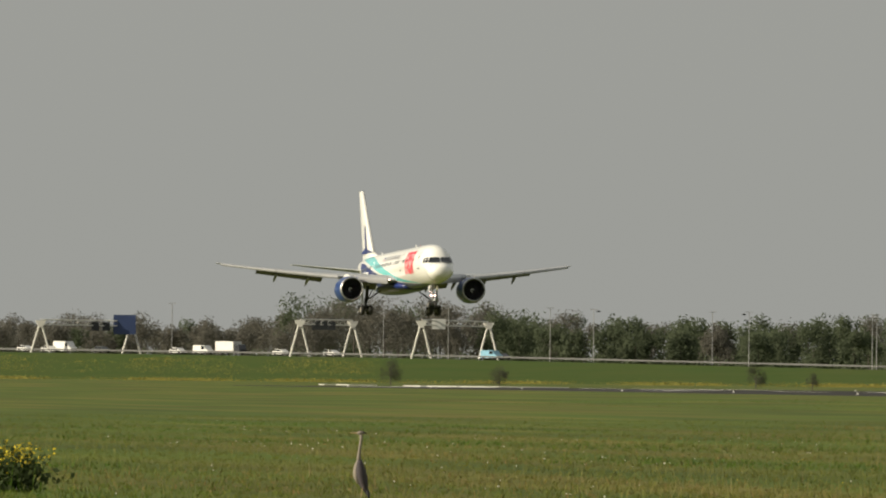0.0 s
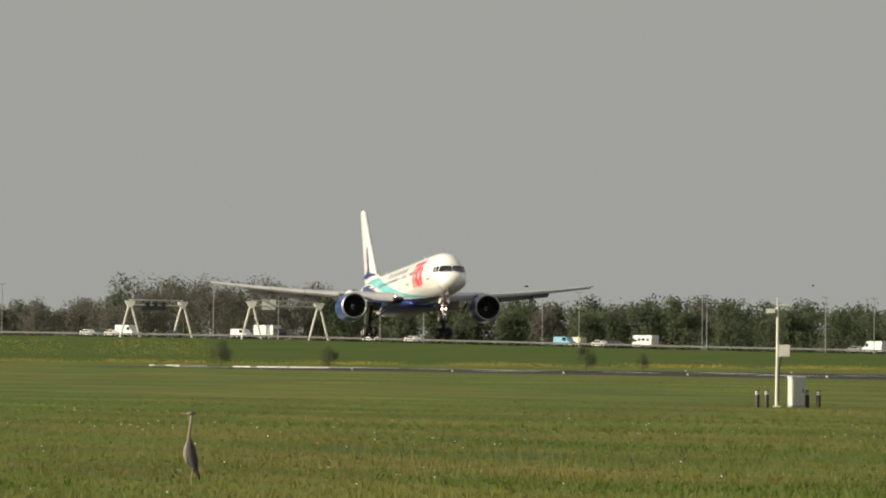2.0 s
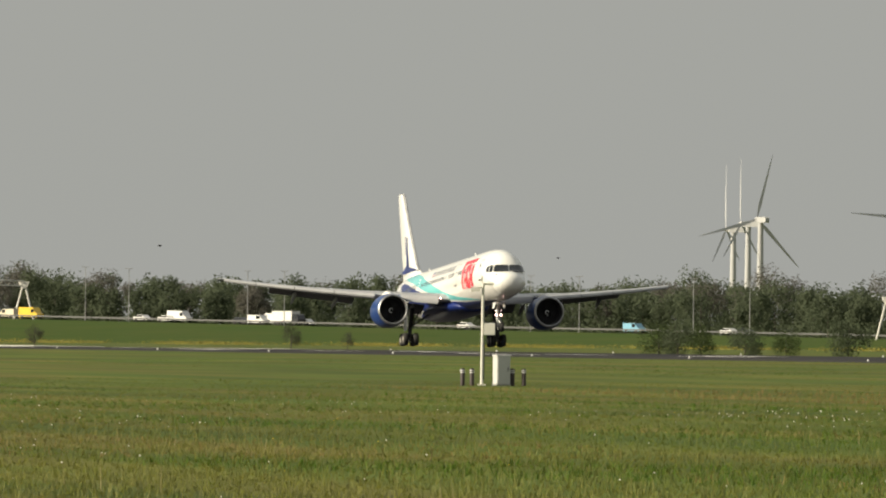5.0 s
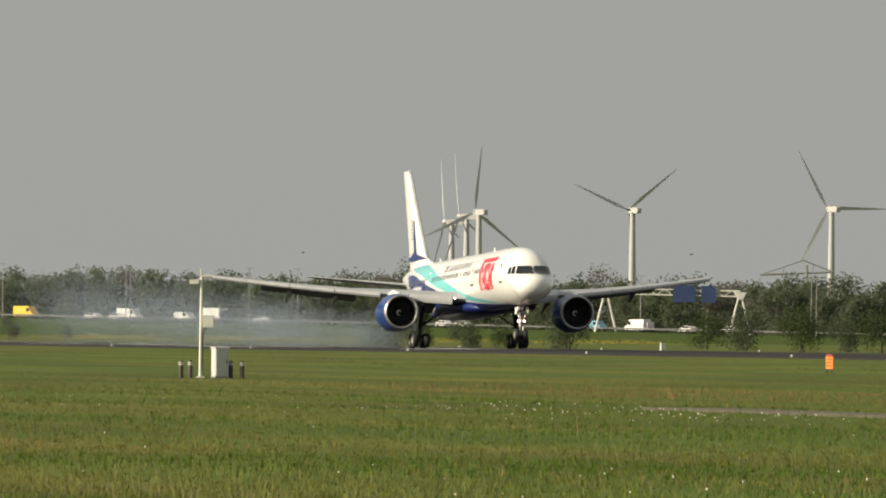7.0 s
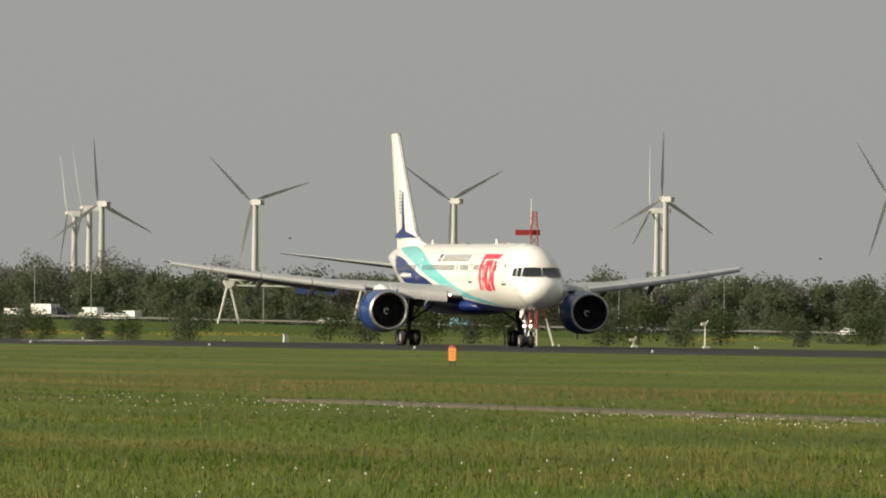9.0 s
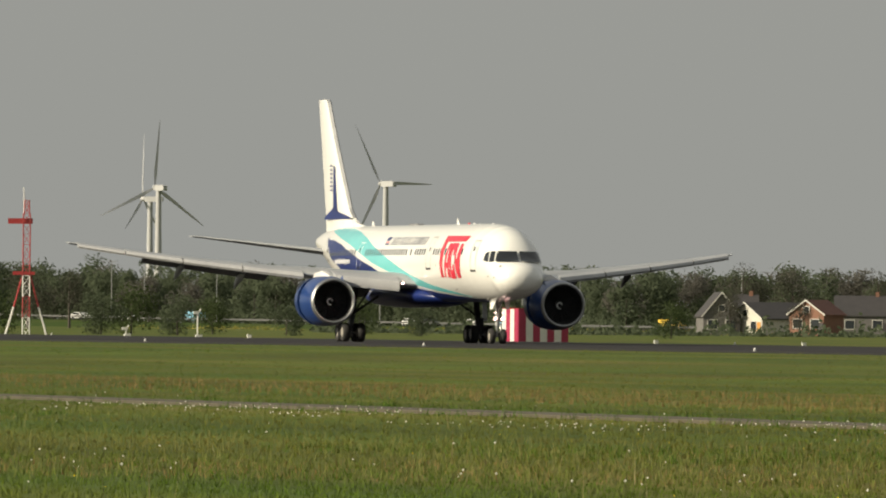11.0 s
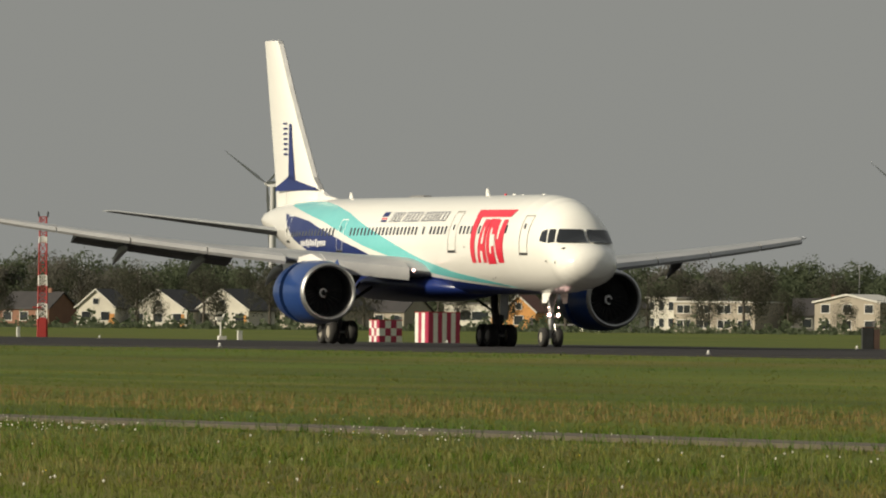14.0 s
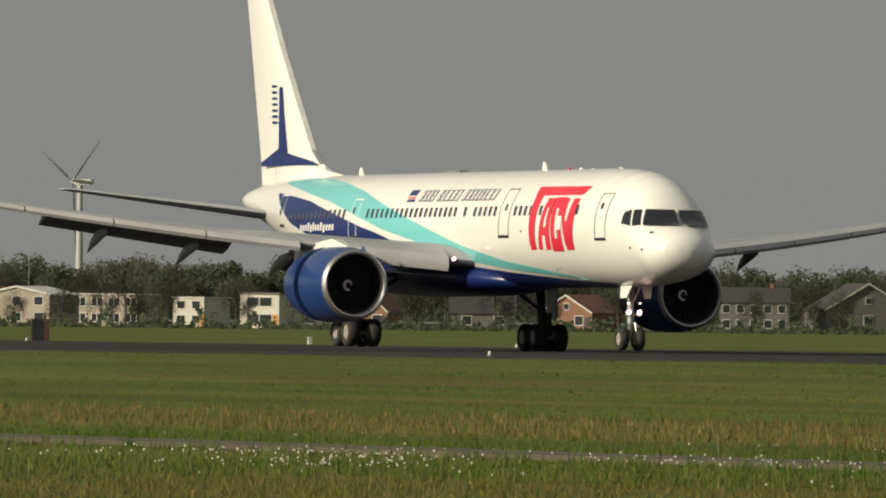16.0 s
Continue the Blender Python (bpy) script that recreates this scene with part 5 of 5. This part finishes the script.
house(22.2, 2230, 10, 9, 2.6, 3.0, GREYWALL, TILE, "dark house among trees", False, 0, 2)
house(22.55, 2150, 10.6, 9, 4.6, 2.0, GREYWALL, TILE, "dark building with a row of white framed windows", False, 0, 5)
house(22.97, 2160, 13.5, 12, 3.6, 3.8, GREYWALL, TILE, "large grey barn with a broad roof", True, 16, 1, cat="barn")


# ---- traffic on the motorway ----
CARGLASS = mat("car_glass", (0.02, 0.024, 0.03), None, 1, 0.08, coat=0.8)
PAINTS = {n: mat("paint_" + n, c, None, 0.8, 0.3, coat=0.6) for n, c in dict(white=(.76, .75, .72), grey=(.28, .29, .30), dark=(.03, .032, .038), blue=(.20, .42, .55), yellow=(.75, .50, .04), cream=(.70, .62, .45), red=(.4, .03, .03)).items()}
TAIL = mat("tail_lamp_red", (0.5, 0.01, 0.01), None, 1, 0.3)
TRAFFIC = []
# side profiles: nose towards +x, (x, z); width; glass as (x0, x1, z0, z1)
SHAPES = dict(
    car=([(-2.1, .35), (2.1, .35), (2.15, .72), (1.3, .92), (.55, 1.42), (-1.0, 1.45), (-1.9, 1.0), (-2.15, .9)], 1.75, [(-1.45, -.35, .98, 1.34), (-.25, .75, .98, 1.34)], 1.3),
    van=([(-2.6, .4), (2.5, .4), (2.55, .95), (1.9, 1.15), (1.2, 2.0), (-2.5, 2.05), (-2.6, 1.9)], 1.95, [(.2, 1.3, 1.2, 1.85)], 1.6),
    big_van=([(-3.2, .4), (2.8, .4), (2.85, 1.1), (2.2, 1.35), (1.4, 2.5), (-3.1, 2.55), (-3.2, 2.4)], 2.05, [(.9, 1.75, 1.4, 2.1)], 1.9),
    camper=([(-3.2, .45), (2.9, .45), (3.0, 1.1), (2.4, 1.45), (2.1, 1.9), (2.8, 2.2), (2.7, 2.75), (-3.1, 2.8), (-3.2, 2.6)], 2.2, [(-2.4, -1.6, 1.6, 2.1), (-1.0, -.2, 1.6, 2.1), (.3, 1.1, 1.6, 2.1), (1.5, 2.2, 1.4, 1.85)], 2.0))


def vehicle(kind, colour, label, u0, speed, lane, category="car"):
    t = thing("box_truck" if kind == "truck" else "car" if kind == "car" else "camper_van" if kind == "camper" else "van", label, category, "motorway traffic")
    if kind == "truck":
        part("cargo_box", Mesh().box((-1.2, 0, 1.95), (6.2, 2.4, 2.1)), PAINTS["white"], t, "white cargo box")
        part("cab", Mesh().loft([[(x, y, z) for x, z in ((1.95, .5), (3.7, .5), (3.75, 1.3), (3.4, 2.3), (1.95, 2.4))] for y in (-1.05, 1.05)]), PAINTS[colour], t, "dark cab")
        part("chassis", Mesh().box((-.2, 0, .65), (7.2, 1.2, .3)), DARK, t)
        glass, width, ax = [(2.6, 3.35, 1.35, 2.1)], 2.12, 2.5
    else:
        prof, width, glass, ax = SHAPES[kind]
        part("body", Mesh().loft([[(x, y * (1 if z < 1 else .92), z) for x, z in prof] for y in (-width / 2, width / 2)]), PAINTS[colour], t)
    for x0, x1, z0, z1 in glass:
        for s in (-1, 1):
            part("side_glass", Mesh().box(((x0 + x1) / 2, s * (width / 2 * .965 + .01), (z0 + z1) / 2), (x1 - x0, .05, z1 - z0)), CARGLASS, t)
    for s in (-1, 1):
        part("tail_lamp", Mesh().box((-ax - .82, s * width * .4, .85), (.06, .2, .2)), TAIL, t)
        for x in (-ax, ax):
            part("wheel", Mesh().lathe([(-.1, .05), (-.1, .3), (-.06, .33), (.06, .33), (.1, .3), (.1, .05)], (x, s * (width / 2 - .08), .33), "y", 16, True), TYRE, t)
    TRAFFIC.append((t, u0, speed, lane))


WV = "white delivery van driving on the motorway"
WC = "white passenger car driving on the motorway"
for a in (("truck", "dark", "white box truck with a dark cab on the motorway", 412, 185, -9, "truck"), ("van", "white", WV, 362, 184, -9, "van"), ("big_van", "white", WV, 118, 205, -6, "van"), ("car", "dark", "dark passenger car driving on the motorway", 182, 214, -6),
          ("car", "white", WC, 47, 206, -6), ("car", "white", WC, 90, 206, -9), ("car", "white", WC, 590, 222, -6), ("car", "white", WC, 317, 210, -6), ("van", "blue", "light blue van driving on the motorway", 872, 215, -9, "van"), ("car", "white", WC, 866, 250, -5), ("car", "dark", "dark passenger car driving on the motorway", 890, 251, -5),
          ("big_van", "yellow", "yellow van driving on the motorway", -345, 245, -6, "van"), ("camper", "white", "white camper van driving on the motorway", 1892, -224, 7, "camper"), ("van", "cream", "cream coloured van driving on the motorway", 1640, -160, 8, "van"), ("big_van", "white", WV, 2212, -181, 7, "van"), ("car", "grey", "grey passenger car driving on the motorway", 2180, -182, 8),
          ("car", "blue", "light blue car driving on the motorway", 4950, -106, 7), ("car", "white", WC, 4890, -106, 7), ("car", "white", WC, 500, 230, -9), ("car", "white", WC, 3800, -180, 8), ("van", "white", WV, 3300, -120, 8, "van"), ("big_van", "white", WV, 3500, -150, 7, "van"), ("car", "white", WC, 5200, -190, 7), ("car", "grey", "grey passenger car driving on the motorway", -620, 240, -6)):
    vehicle(*a)
vehicle("van", "yellow", "orange and white van parked beside the road", 4077, 0, -6, "van")


def on_road(u, speed, lane):
    az = 7.5167 + math.degrees((u - 784) / 25000)
    p, q = motor(az, lane), motor(az + .05, lane)
    d = (q - p).normalized() * (1 if speed >= 0 else -1)
    return Matrix.Translation(p + Vector((0, 0, .02))) @ Matrix.Rotation(math.atan2(d.y, d.x), 4, "Z")


# ---- small birds ----
BIRDS = []
BIRD = mat("dark_feathers", (0.02, 0.02, 0.022), None, 9, 0.8)
for az0, px0, d, vx, vy in ((8.74, 112, 900, -1.5, .3), (8.15, 115, 950, -2.0, .2), (9.6, 130, 1200, 1.2, .1), (11.9, 118, 1200, -1.0, .2), (13.0, 128, 1100, 1.4, 0)):
    b = thing("bird", "small dark bird flying over the field", "bird", "birds in flight")
    k = .16
    part("body", Mesh().lathe([(-1.0 * k, .03 * k), (-.5 * k, .22 * k), (.2 * k, .28 * k), (.7 * k, .15 * k), (1.0 * k, .02 * k)], n=8), BIRD, b, smooth=True)
    for s in (-1, 1):
        part("wing", Mesh().loft([[(.35 * k, s * .1 * k, .1 * k), (-.45 * k, s * .1 * k, .1 * k)], [(.3 * k, s * .9 * k, .45 * k), (-.4 * k, s * .9 * k, .42 * k)], [(-.1 * k, s * 1.7 * k, .3 * k), (-.3 * k, s * 1.6 * k, .3 * k)]], False, False), BIRD, b)
    BIRDS.append((b, bearing(az0, d, H + px0 / 25000 * d), Vector((vx, .3, vy))))

# ---- tyre smoke at touchdown ----
SMOKE = mat("tyre_smoke", (.44, .50, .60), (.38, .44, .54), 1, 1.0)
PUFFS = []
smoke = thing("tyre_smoke", "thin bluish tyre smoke drifting over the runway", "smoke", at=pose(RUNWAY_X, 1040, 0))
prng = np.random.default_rng(8)
for k in range(10):
    # a drifting cloud of fine soot flakes, thick in the middle and thin outside
    r = 1.3 + .12 * k
    q = prng.normal(0, 1, (38000, 3)) * np.array([r * 1.25, r * .8, r * .7])
    p = part("puff", soup("puff", sprays(q, .022, prng), 3, SMOKE), None, smoke)
    PUFFS.append((p, 3.0 - k * 2.3, 14 + (k % 3) * 8, r, -1.2 - .12 * k, .15 + .10 * k))


# ---- meadow: grass blades, seed heads, flowers ----
grng = np.random.default_rng(3)


def blade_material(name, c1, c2, rand):
    m = mat(name, c1, c2, 0.07, 0.8, rand=rand, island=True, stretch=(1, .35, 1))
    p = m.node_tree.nodes["Principled BSDF"]
    p.inputs["Specular IOR Level"].default_value = 0.25
    return m


BLADES = blade_material("grass_blades", (0.060, 0.112, 0.005), (0.136, 0.112, 0.020), 0.42)
LUSH = blade_material("lush_grass_blades", (0.042, 0.104, 0.006), (0.066, 0.110, 0.008), 0.48)
SEED = blade_material("brown_seed_heads", (0.21, 0.130, 0.050), (0.19, 0.145, 0.055), 0.22)
STRAW = blade_material("dry_straw", (0.22, 0.19, 0.09), (0.18, 0.15, 0.075), 0.3)
PALEGREEN = blade_material("bright_tip_green", (0.150, 0.165, 0.040), (0.180, 0.165, 0.060), 0.4)
CLOCK = blade_material("white_seed_clocks", (0.62, 0.60, 0.54), (0.55, 0.52, 0.46), 0.2)
DAISY = blade_material("yellow_blossoms", (0.55, 0.42, 0.02), (0.45, 0.36, 0.03), 0.2)


def field(n, r0, r1, x0, x1, az0=5.4, az1=23.6, patch=None):
    """Places in the meadow, denser near the camera."""
    az = np.radians(grng.uniform(az0, az1, n))
    r = np.exp(grng.uniform(math.log(r0), math.log(r1), n))
    p = np.c_[r * np.sin(az), r * np.cos(az), np.zeros(n)]
    keep = (p[:, 0] > x0) & (p[:, 0] < x1) & ~((np.abs(p[:, 0] - 64.2) < .9) & (p[:, 1] < 318))
    p = p[keep]
    if patch is not None:
        v = np.array([noise.noise(Vector((q[0] * patch[0], q[1] * patch[0] * .35, patch[1]))) for q in p])
        p = p[v > patch[2]]
    p[:, 2] = [ground_z(x) for x in p[:, 0]]
    return p


def grass(name, label, verts, k, material, category="grass"):
    tagged(new(name, soup(name, verts, k, material)), label, category, "", "stuff")


grass("meadow_blades", "green and yellowed blades of meadow grass", tufts(field(155000, 112, 560, -5, 118), .028, .080, .0056, grng, .55, 5), 3, BLADES)
grass("lush_tufts", "lush dark green tufts of taller grass", tufts(field(52000, 112, 480, -5, 62, patch=(.07, 3.0, .10)), .05, .135, .0052, grng, .5, 7), 3, LUSH)
grass("verge_tufts", "thick green grass tufts along the path", tufts(np.r_[field(60000, 112, 420, 65.1, 67.0), field(34000, 112, 420, 61.6, 63.3)], .09, .24, .006, grng, .4, 6), 3, LUSH)
grass("seed_heads", "brownish seed heads standing over the grass", tufts(field(60000, 130, 480, 74, 90), .08, .19, .007, grng, .25, 3), 3, SEED)
grass("brown_patches", "brownish seed heads in patches of the meadow", tufts(field(30000, 112, 420, -5, 62, patch=(.06, 9.0, .10)), .04, .10, .006, grng, .35, 3), 3, SEED)
grass("runway_verge_weeds", "low dark weeds in the mown verge", tufts(field(60000, 260, 900, 116, 166, patch=(.05, 41.0, .22)), .04, .10, .014, grng, .5, 3), 3, LUSH)
grass("mown_verge", "short yellowed grass of the mown verge", tufts(field(90000, 260, 900, 112, 164), .03, .07, .012, grng, .6, 3), 3, BLADES)
# sparse blades whose pale colour paints the highlights on the grass tips
grass("pale_stalks", "pale green stalks coloured as sunlit grass tips", tufts(field(46000, 112, 420, -5, 62, patch=(.10, 13.0, -.05)), .07, .17, .0042, grng, .3, 2), 3, PALEGREEN)
grass("straw_stalks", "single tall dry straw stalks", tufts(field(200, 112, 300, -5, 75), .25, .5, .006, grng, .10, 1), 3, STRAW)


def heads(points, r, z0, z1):
    """Small round flower heads, eight faces each."""
    n = len(points)
    c = points + np.c_[np.zeros(n), np.zeros(n), grng.uniform(z0, z1, n)]
    rr = r * grng.uniform(.35, 1.3, n)
    ax = np.array([(1, 0, 0), (0, 1, 0), (-1, 0, 0), (0, -1, 0)], float)
    out = np.empty((n, 8, 3, 3))
    for i in range(4):
        for j, s in enumerate((1, -1)):
            out[:, i * 2 + j, 0] = c + ax[i] * rr[:, None]
            out[:, i * 2 + j, 1] = c + ax[(i + 1) % 4] * rr[:, None]
            out[:, i * 2 + j, 2] = c + np.array([0, 0, s]) * rr[:, None]
    return out.reshape(-1, 3)


grass("seed_clocks", "white dandelion seed heads scattered in the grass", heads(np.r_[field(1600, 130, 420, -5, 62, patch=(.12, 17.0, .26)), field(30000, 125, 330, 54, 63, patch=(.3, 27.0, .20)), field(4000, 125, 330, 65.4, 68, patch=(.3, 7.0, .2)), field(150, 135, 420, -5, 70)], .0150, .07, .16), 3, CLOCK, "flowers")
grass("clock_cluster", "white dandelion seed heads in a dense row", heads(field(1300, 260, 520, 36, 58, 6.5, 14, patch=(.1, 5.0, .15)), .0135, .07, .15), 3, CLOCK, "flowers")
grass("buttercups", "small yellow blossoms in the grass", heads(field(90, 118, 420, -5, 62), .010, .07, .13), 3, DAISY, "flowers")

# yellow flowering bush
bush = thing("flowering_bush", "yellow flowering rapeseed bush in the meadow", "bush", at=Matrix.Translation(bearing(5.775, 198, -.5)))
bp = grng.normal(0, 1, (900, 3)) * np.array([.24, .24, .13]) + np.array([0, 0, .26])
part("leaves", soup("leaves", leaves(bp[bp[:, 2] > .02], .05, grng), 4, LEAF_LIGHT), None, bush)
bp = grng.normal(0, 1, (420, 3)) * np.array([.25, .25, .10]) + np.array([0, 0, .52])
part("blossoms", soup("blossoms", leaves(bp, .022, grng), 4, DAISY), None, bush, "yellow blossoms")
bp = np.c_[grng.normal(0, .2, (120, 2)), np.zeros(120)]
part("stems", soup("stems", tufts(bp, .35, .7, .008, grng, .2), 3, LUSH), None, bush)


# ---- motion ----
# seconds, offset across the runway, place along it, height, nose-up, drift and bank angles (degrees)
FLIGHT = [(0.0, 0.61, 1475.114, 7.668, 1.858, 3.361, 0.131), (0.5, 0.558, 1442.365, 6.46, 2.252, 3.2, 0.389), (1.0, 0.707, 1409.039, 5.237, 2.995, 3.117, 0.364), (1.5, 0.661, 1376.496, 4.106, 3.715, 2.945, 0.233), (2.0, 0.773, 1343.399, 3.228, 4.14, 2.948, -0.192), (2.5, 0.722, 1310.817, 2.593, 4.189, 2.805, -0.675), (3.0, 0.854, 1277.352, 2.185, 3.813, 2.649, -0.96), (3.5, 0.809, 1244.389, 1.798, 3.535, 2.458, -0.798), (4.0, 0.926, 1210.406, 1.397, 3.649, 2.337, -0.398), (6.5, 0.631, 1044.584, 0.319, 2.935, 1.258, 0.167), (7.0, 0.659, 1010.998, 0.246, 2.07, 1.13, 0.273), (7.5, 0.442, 978.508, 0.129, 1.028, 0.769, 0.233), (8.0, 0.452, 944.8, 0.072, 0.025, 0.463, 0.082), (10.5, 0.027, 788.972, 0.094, -0.1, -0.266, -0.231), (11.0, -0.102, 758.392, 0, 0.033, 0.051, -0.415), (11.5, -0.509, 729.481, 0, 0.31, 0.41, -0.526), (12.0, -0.727, 699.424, 0, 0.109, 0.942, -0.652), (12.5, -1.0, 671.305, 0, -0.1, 1.286, -0.511), (13.0, -0.803, 642.569, 0, 0.023, 0.992, -0.567), (13.5, -0.703, 615.93, 0, 0.157, 0.614, -0.461), (14.0, -0.469, 588.103, 0, 0.104, 0.182, -0.811), (14.5, -0.517, 562.086, 0, 0.141, -0.298, -1.104), (15.0, -0.451, 534.849, 0.021, 0.059, -0.699, -0.964), (15.5, -0.661, 509.757, 0.014, 0.103, -0.95, -0.901), (16.0, -0.809, 483.506, 0.043, 0.152, -0.897, -1.052)]


def airliner_pose(off, s, z, up, drift, bank):
    return Matrix.Translation((RUNWAY_X + off, s, z + 0.05)) @ Matrix.Rotation(radians(-90 + drift), 4, "Z") @ Matrix.Rotation(radians(-up), 4, "Y") @ Matrix.Rotation(radians(bank), 4, "X")


def motions():
    walk(plane, [(t, airliner_pose(*r)) for t, *r in FLIGHT])
    for sleeve, y, z in SLEEVES:
        walk(sleeve, [(t, pose(x, y, z)) for t, x in ((0, 0), (8.4, 0), (9.6, -.5), (16, -.5))])
    for k, gear in enumerate(MAIN_GEAR):
        drop = ((0, -.28), (6.0, -.28), (7.0, -.16), (8.2, -.03), (16, 0)) if k < 2 else ((0, -.2), (7.6, -.2), (8.3, -.05), (16, 0))
        walk(gear, [(t, pose(0, 0, z)) for t, z in drop])
    for rot, z, ph, rate in ROTORS:
        walk(rot, [(t, Matrix.Translation((0, 0, z)) @ Matrix.Rotation(radians(ph + rate * t), 4, "Y")) for t in [1.25 * i for i in range(13)] + [16]])
    for t_, u, speed, lane in TRAFFIC:
        walk(t_, [(t, on_road(u + speed * t, speed, lane)) for t in (0, 2, 4, 6, 8, 10, 12, 14, 16)])
    for b, p, v in BIRDS:
        walk(b, [(t, Matrix.Translation(p + v * t + Vector((0, 0, .25 * math.sin(t * 1.7)))) @ Matrix.Rotation(math.atan2(v.y, v.x), 4, "Z")) for t in range(0, 17)])
    for p, x, y, r, drift, rise in PUFFS:
        at = 6.05 + max(0, (20 - y) / 62.0)
        walk(p, [(0, pose(x, y, -r * 2.4)), (at, pose(x, y, -r * 2.4)), (at + .25, pose(x, y, r * .6)), (at + .9, pose(x + drift, y + 6, r * .6 + rise * 1.3)), (at + 2.0, pose(x + 2.2 * drift, y + 10, r * .3)), (at + 3.2, pose(x + 3 * drift, y + 16, -r * 2.4)), (16, pose(x + 3 * drift, y + 16, -r * 2.4))])


motions()
